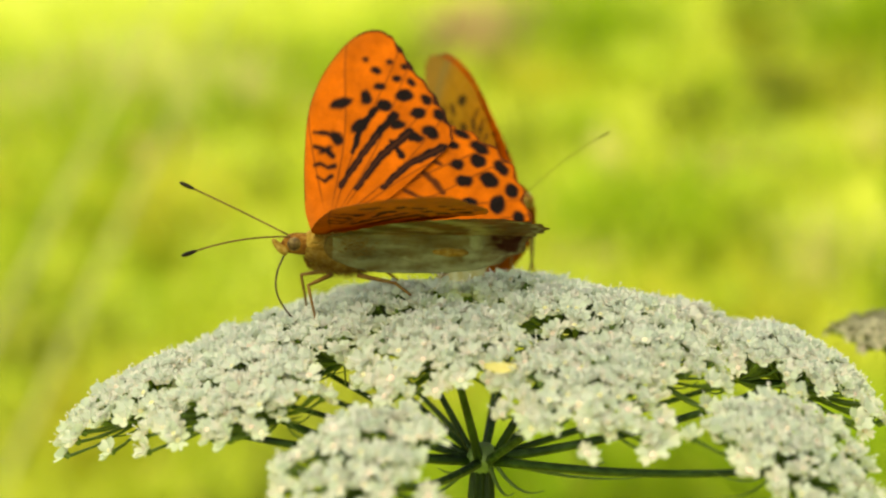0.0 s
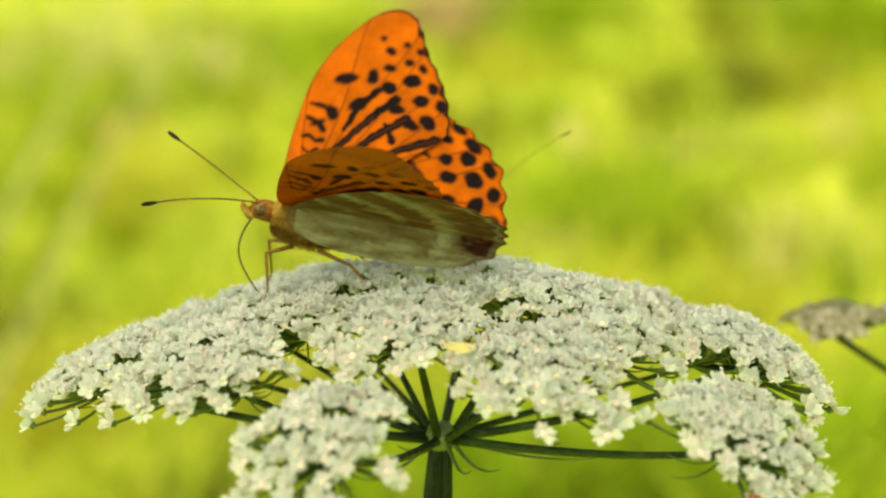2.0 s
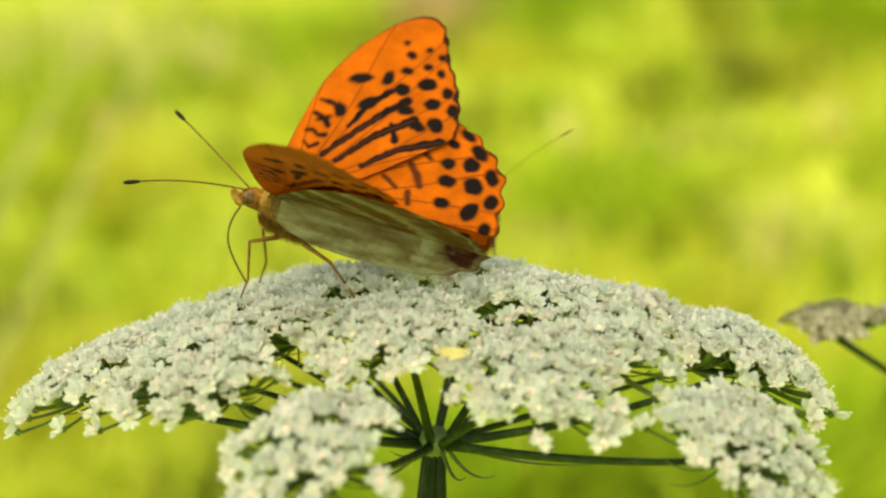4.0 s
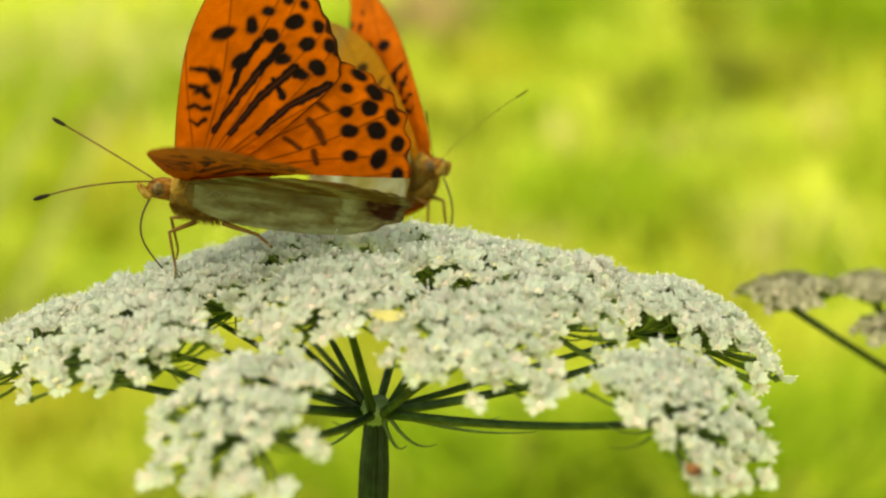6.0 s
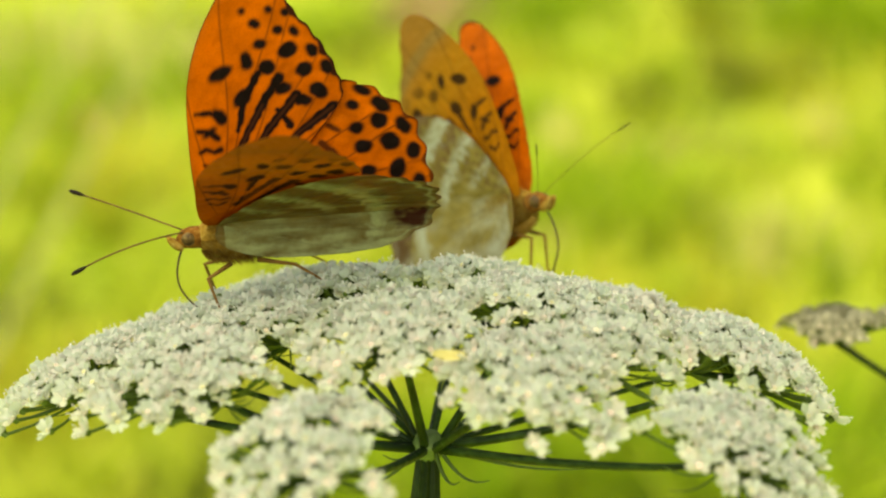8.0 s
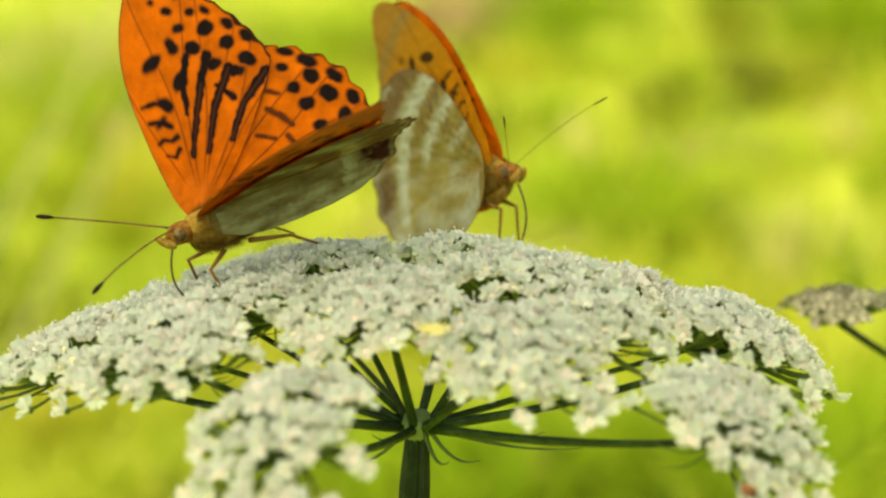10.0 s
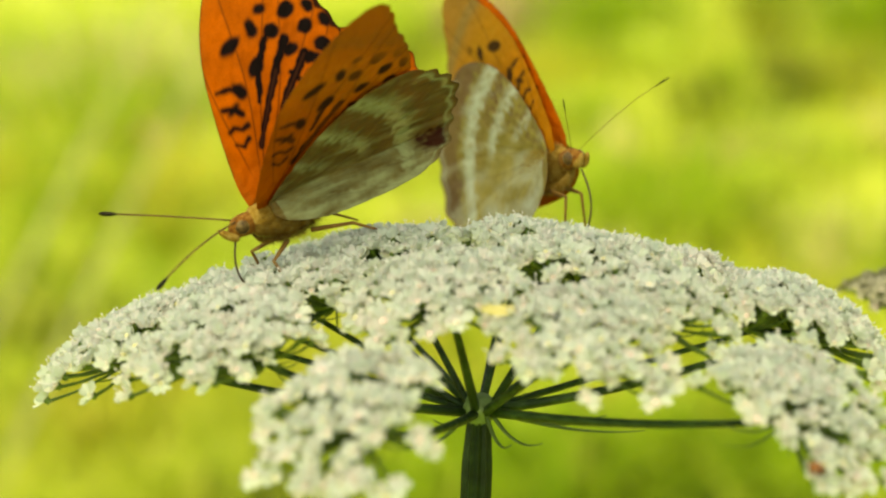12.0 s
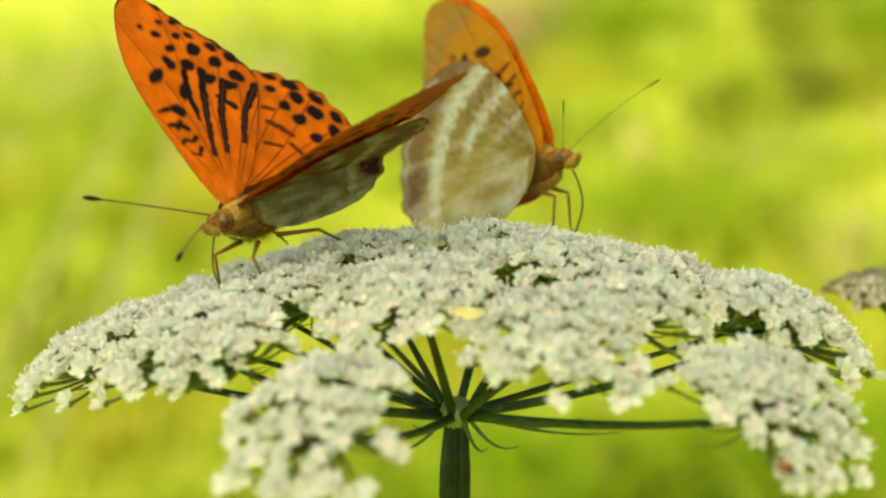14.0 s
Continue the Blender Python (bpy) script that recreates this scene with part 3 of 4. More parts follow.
# ---- the butterflies ----
def smooth_loop(points, per=14):
    """A closed curve through control points."""
    p = np.array(points, float)
    n = len(p)
    out = []
    for i in range(n):
        a, b, c, d = p[i - 1], p[i], p[(i + 1) % n], p[(i + 2) % n]
        for s in np.arange(per) / per:
            out.append(0.5 * (2 * b + (c - a) * s + (2 * a - 5 * b + 4 * c - d) * s * s + (3 * b - a - 3 * c + d) * s ** 3))
    return np.array(out)


# outlines in millimetres: along the body towards the head, and outwards
FORE_EDGE = [(1.2, -0.6), (3.0, 2.0), (3.1, 7.0), (2.6, 13.3), (1.4, 21.0), (-1.0, 27.2), (-4.2, 32.2), (-7.4, 35.7), (-10.3, 37.1), (-12.8, 36.5), (-14.7, 33.8),
             (-16.3, 29.8), (-18.5, 26.2), (-20.3, 22.3), (-21.3, 18.3), (-20.8, 15.2), (-15.0, 9.5), (-6.5, 2.8)]
HIND_EDGE = [(1.2, 0.6), (-2.5, 8.0), (-8.5, 15.2), (-14.5, 18.8), (-20.3, 19.4), (-24.9, 17.4), (-28.4, 14.6), (-30.9, 11.3), (-31.9, 7.0), (-32.5, 2.2),
             (-31.0, -2.3), (-27.2, -5.6), (-22.4, -8.0), (-15.8, -8.6), (-6.6, -8.0), (0.1, -4.4)]
# dark marks: centre along and out, half length, half width, turn in degrees
FORE_SPOTS = [(-8.7, 31.2, 0.35, 0.3, 0), (-10.2, 29.0, 0.75, 0.55, 20), (-12.6, 30.7, 0.45, 0.4, 0), (-13.4, 27.5, 0.6, 0.5, 0), (-10.5, 25.9, 0.8, 0.6, 0),
              (-15.0, 29.9, 0.5, 0.45, 0), (-15.8, 26.9, 0.7, 0.5, 60), (-14.4, 24.3, 1.4, 1.0, -20), (-10.9, 22.3, 1.1, 1.0, 0), (-17.9, 23.6, 0.95, 0.7, 60)]
FORE_SPOTS_INNER = [(-16.3, 21.0, 1.2, 0.95, -20), (-12.7, 18.7, 1.2, 0.75, -10), (-19.6, 20.7, 1.1, 0.7, 70), (-17.9, 17.4, 1.4, 1.0, 40), (-15.3, 16.4, 1.3, 0.75, 10),
                    (-8.1, 23.8, 1.2, 0.75, 80), (-3.9, 22.6, 1.9, 0.85, 155), (-6.6, 18.4, 1.5, 0.95, 140), (-2.7, 16.2, 1.3, 0.8, 60), (-0.7, 14.0, 1.1, 0.4, 150)]
HIND_SPOTS = [(-21.9, 11.6, 0.95, 0.8, 0), (-25.4, 12.3, 1.25, 1.1, 30), (-22.6, 8.6, 1.25, 0.95, 0), (-26.8, 8.8, 1.45, 1.25, 30), (-22.9, 4.6, 1.15, 0.85, 0),
              (-27.5, 4.3, 1.1, 1.6, 20), (-29.0, 11.0, 1.4, 0.9, 60), (-30.2, 6.8, 1.2, 0.95, 80), (-30.6, 1.9, 1.2, 0.8, 90), (-26.0, 14.7, 1.6, 0.85, 40)]
HIND_SPOTS_INNER = [(-21.7, 15.2, 1.0, 0.7, 20), (-23.4, 17.3, 1.5, 0.7, 30), (-27.6, -1.0, 1.0, 0.8, 0), (-23.0, 0.8, 0.9, 0.6, 0)]
# dark streaks: chains of points and a half width
FORE_BARS = [([(-2.6, 7.6), (-6.2, 12.8), (-9.2, 16.8), (-12.4, 20.6)], 0.55), ([(-5.1, 7.3), (-9.2, 12.7), (-14.4, 17.3)], 0.6), ([(-9.3, 7.4), (-13.6, 11.5), (-19.6, 14.6)], 0.6),
             ([(-5.0, 13.6), (-6.6, 18.0), (-9.4, 21.6)], 0.5), ([(0.8, 17.2), (-1.3, 17.0), (-2.7, 16.2)], 0.4), ([(1.0, 14.6), (-0.7, 14.2), (-1.8, 12.9)], 0.42),
             ([(1.2, 11.2), (0.2, 11.6), (-0.9, 10.9), (-1.9, 11.2)], 0.36), ([(0.9, 9.2), (-0.2, 8.5), (-1.3, 9.4)], 0.28), ([(-11.3, 15.6), (-12.8, 13.0)], 0.45)]
HIND_BARS = [([(-16.4, 10.0), (-17.7, 8.6), (-18.9, 6.6)], 0.6), ([(-17.4, 5.2), (-18.1, 3.2)], 0.5), ([(-12.9, 7.0), (-14.4, 6.1), (-15.4, 5.4)], 0.4),
             ([(-17.6, 12.6), (-19.2, 11.6)], 0.4)]


def near_chain(uv, chain):
    """Distance of points from a chain of segments."""
    best = np.full(len(uv), 1e9)
    for a, b in zip(chain[:-1], chain[1:]):
        a, b = np.array(a), np.array(b)
        s = np.clip(((uv - a) @ (b - a)) / ((b - a) @ (b - a)), 0, 1)
        best = np.minimum(best, np.linalg.norm(uv - (a + s[:, None] * (b - a)), axis=1))
    return best


def soft_step(d, edge=0.18):
    return np.clip(0.5 - d / (2 * edge), 0, 1)


def ragged(uv, scale, seed):
    return np.array([noise.noise((u * scale + seed, v * scale, seed * 0.7)) for u, v in uv])


def spot_mask(uv, spots, grow=0.0):
    mask = np.zeros(len(uv))
    for u, v, a, b, turn in spots:
        c, s = math.cos(radians(turn)), math.sin(radians(turn))
        du, dv = uv[:, 0] - u, uv[:, 1] - v
        p, q = (du * c + dv * s) / (a + grow), (-du * s + dv * c) / (b + grow)
        mask = np.maximum(mask, soft_step((np.sqrt(p * p + q * q) - 1) * min(a, b)))
    return mask


def wing_mesh(name, fore, side, torn=False, worn=False, hang=(0.16, 0.58)):
    """A thin closed wing with its pattern as masks. side: 1 left, -1 right. Base at the origin, lengths in metres."""
    edge = smooth_loop(FORE_EDGE if fore else HIND_EDGE, 16)
    if not fore:  # scalloped outer border
        n = len(edge)
        run = np.arange(n) / 16
        scallop = np.where((run > 4.5) & (run < 11.5), 0.38 * np.cos(2 * np.pi * (run - 4.5) * 1.0), 0)
        edge = edge * (1 - scallop / 30)[:, None]
    else:
        run = np.arange(len(edge)) / 16
        edge = edge * (1 - np.where((run > 9) & (run < 15), 0.16 * np.cos(2 * np.pi * (run - 9) * 1.3), 0) / 30)[:, None]
    if torn:  # a bite out of the outer border
        run = np.arange(len(edge)) / 16
        bite = np.exp(-((run - 12.4) / 2.1) ** 4) * (0.40 + 0.05 * np.sin(run * 9)) + np.exp(-((run - 9.4) / 0.5) ** 2) * 0.07
        edge = edge * (1 - bite)[:, None]
    n, rings = len(edge), 96
    levels = 1 - (1 - np.linspace(0, 1, rings + 1)[1:]) ** 1.15
    uv = np.concatenate([[[0.0, 0.0]], (edge[None] * levels[:, None, None]).reshape(-1, 2)])
    rim = np.concatenate([[0.0], np.repeat(levels, n)])
    u, v = uv[:, 0], uv[:, 1]
    rho = np.hypot(u, v)
    bearing = np.degrees(np.arctan2(-u, v))
    wob = ragged(uv, 0.9, 3.0)
    gap = (1 - rim) * np.concatenate([[20.0], np.tile(np.linalg.norm(edge, axis=1), rings)])
    # relief: a shallow camber and faint folds between the veins
    veins_at = (-4, 12, 22, 30, 38, 47, 56) if fore else (26, 48, 60, 70, 79, 88, 98, 112)
    fold = np.zeros(len(uv))
    near_vein = np.zeros(len(uv))
    vein = np.zeros(len(uv))
    for k, w in enumerate(veins_at):
        off = np.radians(bearing - w - (2.2 if k % 2 else -1.6) * np.sin(rho / 7.0)) * rho
        fold += np.exp(-(off / 0.9) ** 2)
        near_vein = np.maximum(near_vein, np.clip(1 - np.abs(off) / 1.1, 0, 1))
        vein = np.maximum(vein, soft_step(np.abs(off) - 0.12, 0.12) * np.clip((rho - 3) / 4, 0, 1))
    relief = 0.9 * np.sin(np.clip(rho / 37, 0, 1) * math.pi) * (0.7 if fore else 0.5) + 0.10 * fold + 0.12 * wob
    y, z = v.copy(), relief + (0.25 if fore else -0.25)
    if not fore:  # the inner lobe hangs down beside the abdomen
        low = np.clip(1.4 - v, 0, None)
        y = np.where(v < 1.4, 1.4 - low * hang[0], v)
        z = z - low * hang[1] * np.clip(low / 1.2, 0, 1)
    if fore:
        marks = np.maximum(spot_mask(uv + 0.15 * np.c_[wob, -wob], FORE_SPOTS, 0.22), spot_mask(uv + 0.25 * np.c_[wob, -wob], FORE_SPOTS_INNER, 0.18))
        bars = np.zeros(len(uv))
        for chain, half in FORE_BARS:
            span = np.array(chain[-1]) - np.array(chain[0])
            along = np.clip(((uv - np.array(chain[0])) @ span) / (span @ span), 0, 1)
            bars = np.maximum(bars, soft_step(near_chain(uv, chain) - half * (0.85 + 0.5 * along + 0.5 * wob)))
        marks = np.maximum(marks, bars)
        border = np.where((bearing > 12) & (bearing < 58), soft_step(gap - 0.45 - 0.95 * near_vein, 0.2), soft_step(gap - 0.24, 0.15)) * (rho > 6)
        upper_mark = np.clip(np.maximum(marks, np.maximum(0.95 * border, 0.6 * vein)), 0, 1)
        brand = np.zeros(len(uv))
        for chain, half in FORE_BARS[:3]:
            brand = np.maximum(brand, soft_step(near_chain(uv, chain[:3]) - 0.14, 0.2))
        upper_mark = upper_mark * (1 - 0.15 * brand)
        upper_pale = 0.6 * brand
        upper_dusk = np.clip((7.5 - rho) / 6, 0, 1) * 0.45 + 0.35 * soft_step(gap - 1.4, 1.4) * (bearing < 14)
        inner = np.maximum(spot_mask(uv, FORE_SPOTS_INNER, 0.12), 0.8 * spot_mask(uv, FORE_SPOTS[7:9]))
        under_mark = np.clip(np.maximum(np.maximum(inner, 0.75 * spot_mask(uv, FORE_SPOTS, 0.1)) * 0.95 * np.clip((31 - rho) / 4, 0, 1), 0.8 * bars * (rho < 20) + 0.45 * vein), 0, 1)
        under_pale = np.clip((rho - 16) / 9, 0, 1) * (0.7 + 0.4 * wob)
        under_dusk = np.clip(np.clip((rho - 27) / 4, 0, 1) * 0.7 + 0.4 * soft_step(np.abs(rho - 32) - 0.9, 0.6), 0, 1)
        under_pale = under_pale * (1 - under_dusk)
    else:
        marks = np.maximum(spot_mask(uv + 0.2 * np.c_[wob, -wob], HIND_SPOTS, 0.2), spot_mask(uv, HIND_SPOTS_INNER, 0.1))
        for chain, half in HIND_BARS:
            marks = np.maximum(marks, 0.85 * soft_step(near_chain(uv, chain) - half * (1 + 0.3 * wob)))
        border = np.where((bearing > 46) & (bearing < 98), soft_step(gap - 0.25 - 0.6 * near_vein, 0.2), 0)
        upper_mark = np.clip(np.maximum(marks, np.maximum(0.8 * border, 0.75 * vein * (v > -1))), 0, 1)
        upper_pale = 0 * u
        upper_dusk = np.clip((9 - rho) / 7, 0, 1) * 0.4 + 0.3 * (v < 0.5)
        d = rho + 1.2 * wob + 1.5 * np.sin(np.radians(bearing * 3))
        grainy = ragged(uv * np.array([0.22, 1.0]), 0.9, 7.0)
        streak = lambda at, half: soft_step(np.abs(d - at) - half, 0.7)
        upright = np.clip((92 - bearing) / 14, 0, 1)
        lobe = np.clip((bearing - 82) / 26, 0, 1)
        broad = 1.0 if worn else 0.8
        patchy = ragged(uv * np.array([0.3, 0.75]), 0.55, 11.0)
        under_pale = np.maximum(np.clip((112 - bearing) / 12, 0, 1) * streak(21.8, 1.5 * broad), np.clip((84 - bearing) / 10, 0, 1) * 0.9 * streak(15.0, 1.1 * broad))
        under_pale = np.maximum(under_pale, np.clip((70 - bearing) / 10, 0, 1) * 0.6 * streak(9.0, 0.8))
        margin = soft_step(np.abs(gap - 1.3 - 0.3 * wob) - 0.35, 0.3) * (bearing > 52) * (bearing < 112)
        under_pale = np.maximum(under_pale * (0.85 + 0.7 * wob), lobe * ((0.55 if worn else 0.6) + 0.3 * wob + 0.9 * patchy) * np.clip((30 - rho) / 4, 0.3, 1))
        under_pale = np.clip(np.maximum(under_pale, (0.55 if worn else 0.8) * margin) + (0.15 if worn else 0.6) * np.clip(grainy - 0.08, 0, 1) + 0.8 * np.clip(patchy - 0.12, 0, 1), 0, 1)
        under_dusk = np.clip((0.85 if worn else 0.6 + 0.9 * patchy) * np.clip((d - 24.3) / 1.6, 0, 1) * np.clip((118 - bearing) / 16, 0, 1) + 0.35 * upright * streak(18.6, 1.6) + np.clip((66 - bearing) / 16, 0, 1) * (0.3 + 0.8 * wob), 0, 1)
        tail = soft_step(np.hypot((u + 29.2) * 0.8, v + 0.6) - 2.6 - 1.6 * wob, 0.9) * soft_step(0.9 - gap, 0.4)
        under_mark = np.clip((0.55 if worn else 0.95) * tail + 0.2 * vein + 0.35 * soft_step(gap - 0.25, 0.2)
                             + (0.1 if worn else 0.3) * np.clip(-grainy - 0.06, 0, 1), 0, 1)
    t = np.clip((1 - rim) * 3, 0, 1) * 0.05 + 0.015
    top = np.c_[u, side * y, z + t]
    bottom = np.c_[u, side * y, z - t]
    verts = np.concatenate([top, bottom]) * MM
    count = len(uv)
    faces = []
    for k in range(n):
        faces.append((0, 1 + k, 1 + (k + 1) % n))
    for r in range(rings - 1):
        for k in range(n):
            k2 = (k + 1) % n
            a, b = 1 + r * n, 1 + (r + 1) * n
            faces.append((a + k, b + k, b + k2, a + k2))
    upper = len(faces)
    if side < 0:
        order = faces
    else:
        order = [f[::-1] for f in faces]
    last = 1 + (rings - 1) * n
    flip = [tuple(i + count for i in f[::-1]) for f in order]
    rimf = [(last + k, last + count + k, last + count + (k + 1) % n, last + (k + 1) % n) for k in range(n)]
    me = mesh_of(name, verts.tolist(), order + flip + rimf)
    me.materials.append(WING_UP)
    me.materials.append((REAR_FORE_UNDER if worn else FORE_UNDER) if fore else (REAR_HIND_UNDER if worn else HIND_UNDER))
    me.polygons.foreach_set("material_index", [0] * upper + [1] * upper + [0] * len(rimf))
    for key, a, b in (("mark", upper_mark, under_mark), ("pale", upper_pale, under_pale), ("dusk", upper_dusk, under_dusk)):
        layer = me.attributes.new(key, "FLOAT", "POINT")
        layer.data.foreach_set("value", np.clip(np.concatenate([a, b]), 0, 1).astype(np.float32))
    return me


HINGE = (2.5 * MM, 1.6 * MM, 2.0 * MM)


def butterfly(left_tip, right_tip, feeler_radius=0.00014, spread=1.0, stout=1.0):
    root = thing("butterfly", Matrix(), "orange fritillary butterfly with black spots on a white umbel", "butterfly", "butterflies on the flower")
    s = lambda rows: [tuple(q * MM for q in r) for r in rows]
    thorax = blob(s([(-5, 0, -1.4, 0.6, 0.8), (-4.2, 0, -1.2, 1.8, 1.9), (-2, 0, -0.8, 2.5, 2.8), (1, 0, -0.5, 2.8, 3.3), (3.6, 0, -0.2, 2.5, 2.9), (5.6, 0, 0.2, 1.9, 2.3), (6.6, 0, 0.4, 1.0, 1.2)]), 24, 0.05, 1)
    thorax = ([(x, y * stout, z) for x, y, z in thorax[0]], thorax[1])
    thorax_ob = part("thorax", mesh_of("thorax", *thorax), BODY_FUR, root, "golden furry thorax")
    rnd = random.Random(8)
    fur = Soup()
    for _ in range(5200):
        x, w = rnd.uniform(-4.5, 6.2), rnd.uniform(0, 6.28)
        k = math.sqrt(max(0.05, 1 - ((x - 0.8) / 6.2) ** 2))
        p = Vector((x, math.cos(w) * 2.7 * k * stout, -0.5 + math.sin(w) * 3.1 * k)) * MM
        nrm = Vector((-0.5, math.cos(w), math.sin(w))).normalized()
        side = nrm.orthogonal() * 0.00005
        fur.add([p - side, p + side, p + nrm * rnd.uniform(0.0007, 0.0019)], [(0, 1, 2)])
    part("fur", fur.mesh("fur", [BODY_FUR], False), None, thorax_ob)
    rows = []
    for k in range(15):
        q = k / 14
        w = (1.4 * (1 - 0.2 * q) * (1 if q < 0.75 else math.sqrt(max(0.02, 1 - ((q - 0.75) / 0.26) ** 2)))) * (1.04 if k % 2 else 0.97)
        rows.append((-4 - 15.5 * q, 0, -0.3 - 0.3 * q * q, 0.66 * w, 0.7 * w))
    part("abdomen", mesh_of("abdomen", *blob(s(rows[::-1]), 18, 0.03, 2)), BODY_FUR, root, "slender ringed brown abdomen")
    head = part("head", mesh_of("head", *blob(s([(5.4, 0, 0.3, 1.4, 1.7), (6.5, 0, 0.4, 1.55, 1.7), (7.6, 0, 0.5, 1.6, 1.65), (8.7, 0, 0.4, 1.35, 1.4), (9.4, 0, 0.2, 0.85, 1.0), (9.8, 0, 0.1, 0.3, 0.4)]), 20, 0.04, 3)), HEAD_FUR, root, "furry tawny head")
    for side in (1, -1):
        eye = blob(s([(6.9, side * 1.2, 0.6, 0.25, 0.3), (7.2, side * 1.2, 0.6, 0.6, 0.8), (7.9, side * 1.2, 0.6, 0.75, 1.1), (8.6, side * 1.1, 0.55, 0.6, 0.85), (9.0, side * 1.0, 0.5, 0.2, 0.3)]), 16)
        part("eye", mesh_of("eye", *eye), EYE, head, "mottled dark compound eye")
        palp = bend((8.8 * MM, side * 0.6 * MM, -0.8 * MM), (10.3 * MM, side * 0.6 * MM, -0.2 * MM), (11.0 * MM, side * 0.5 * MM, 1.0 * MM), 7)
        part("palp", mesh_of("palp", *tube(palp, [0.0006, 0.0007, 0.0007, 0.0006, 0.0005, 0.0004, 0.0002], 8)), BODY_FUR, head)
        base = Vector((8.6, side * 0.7, 1.6)) * MM
        tip = Vector(left_tip if side > 0 else right_tip) * MM
        mid = base.lerp(tip, 0.5) + Vector((0.5, side * 0.4, 1.5 if side > 0 else 0.4)) * MM
        line = bend(base, mid, tip, 16)
        feeler = part("antenna", mesh_of("antenna", *tube(line, [feeler_radius] * 16, 7)), ANTENNA, head)
        d = (line[-1] - line[-3]).normalized()
        club = [tip - d * 0.0014, tip - d * 0.0008, tip + d * 0.0002, tip + d * 0.0009, tip + d * 0.0012]
        part("club", mesh_of("club", *tube(club, [feeler_radius, feeler_radius * 2.1, feeler_radius * 2.6, feeler_radius * 2.0, 0.0001], 9)), CLUB, feeler, "black antenna tip")
    line = bend((9.2 * MM, 0, -1.4 * MM), (11.2 * MM, 0, -5.5 * MM), (9.6 * MM, 0, -8.4 * MM), 8) + bend((9.6 * MM, 0, -8.4 * MM), (8.4 * MM, 0, -10.5 * MM), (5.6 * MM, 0.3 * MM, -13.2 * MM), 8)[1:]
    part("proboscis", mesh_of("proboscis", *tube(line, [0.00016] * 15, 6)), PROBOSCIS, head, "thin dark coiled tongue lowered to the florets")
    legs = [((2.1, -4.0), (5.9, -5.2), (4.6, -10.6), (5.2, -15.0), 1.6, 3.8), ((-2.0, -4.0), (-7.2, -4.4), (-11.6, -7.6), (-13.4, -9.0), 1.6, 5.2)]
    for side in (1, -1):
        for (a, b, c, d, y0, y1) in legs:
            pts = [Vector((a[0], side * y0, a[1])) * MM, Vector((b[0], side * y1 * spread, b[1])) * MM, Vector((c[0], side * (y1 + 1.2) * spread, c[1])) * MM, Vector((d[0], side * (y1 + 2) * spread, d[1])) * MM]
            fine, radii = [], []
            for k in range(3):
                for q in range(4):
                    fine.append(pts[k].lerp(pts[k + 1], q / 4))
                    radii.append((0.00042, 0.00027, 0.00018)[k] * (1 - 0.1 * q))
            fine.append(pts[3])
            radii.append(0.00014)
            part("leg", mesh_of("leg", *tube(fine, radii, 7)), LEG, root, "thin amber leg")
    wings = {}
    for side, word in ((1, "left"), (-1, "right")):
        for fore in (False, True):
            kind = "forewing" if fore else "hindwing"
            label = "orange wing with black spots and streaks" if fore else "scalloped orange wing, silvery green beneath"
            wings[kind, side] = part(kind, wing_mesh(kind, fore, side), None, root, label, Matrix.Translation((HINGE[0], side * HINGE[1], HINGE[2])))
    return root


def wing_pose(side, raised, sweep, pitch):
    """Pose of a wing in its butterfly's space, from degrees."""
    return Matrix.Translation((HINGE[0], side * HINGE[1], HINGE[2])) @ Matrix.Rotation(radians(side * raised), 4, "X") @ Matrix.Rotation(radians(-pitch), 4, "Y") @ Matrix.Rotation(radians(side * sweep), 4, "Z")


background()
rear_umbel()
umbel()
beetle()
fallen_petal()
stalk("grass_stalk", (-0.93, 2.2, 0), (-0.44, 2.2, 0.78), "pale dry grass stalk leaning over the meadow")
stalk("grass_stalk", (-0.825, 2.3, 0), (-0.36, 2.3, 0.79), "pale dry grass stalk leaning over the meadow")
front_butterfly = butterfly((24.4, 8.3, 0.3), (23.6, -8.2, 7.6))
rear_butterfly = butterfly((19.0, 11.2, 9.6), (14.0, -4.4, 8.6), 0.00005, 0.4, 0.55)
front_butterfly["label"] = "orange black-spotted fritillary feeding with half-raised wings"
for child in rear_butterfly.children:  # a torn wing, and undersides coloured paler to stand in for brighter light
    side = 1 if child.matrix_basis.translation.y > 0 else -1
    if child.name.startswith("forewing"):
        child.data = wing_mesh("worn_forewing", True, side, torn=side > 0, worn=True)
        child["label"] = "orange wing with a torn tip" if side > 0 else "orange wing, ochre beneath with dark spots"
    if child.name.startswith("hindwing"):  # held upright, its lobe in line with the wing
        child.data = wing_mesh("worn_hindwing", False, side, worn=True, hang=(0.8, 0.45) if side > 0 else (1.3, 0.25))
        child["label"] = "scalloped wing with silvery green bands beneath"
rear_butterfly["label"] = "second fritillary behind, silvery green wing undersides showing"


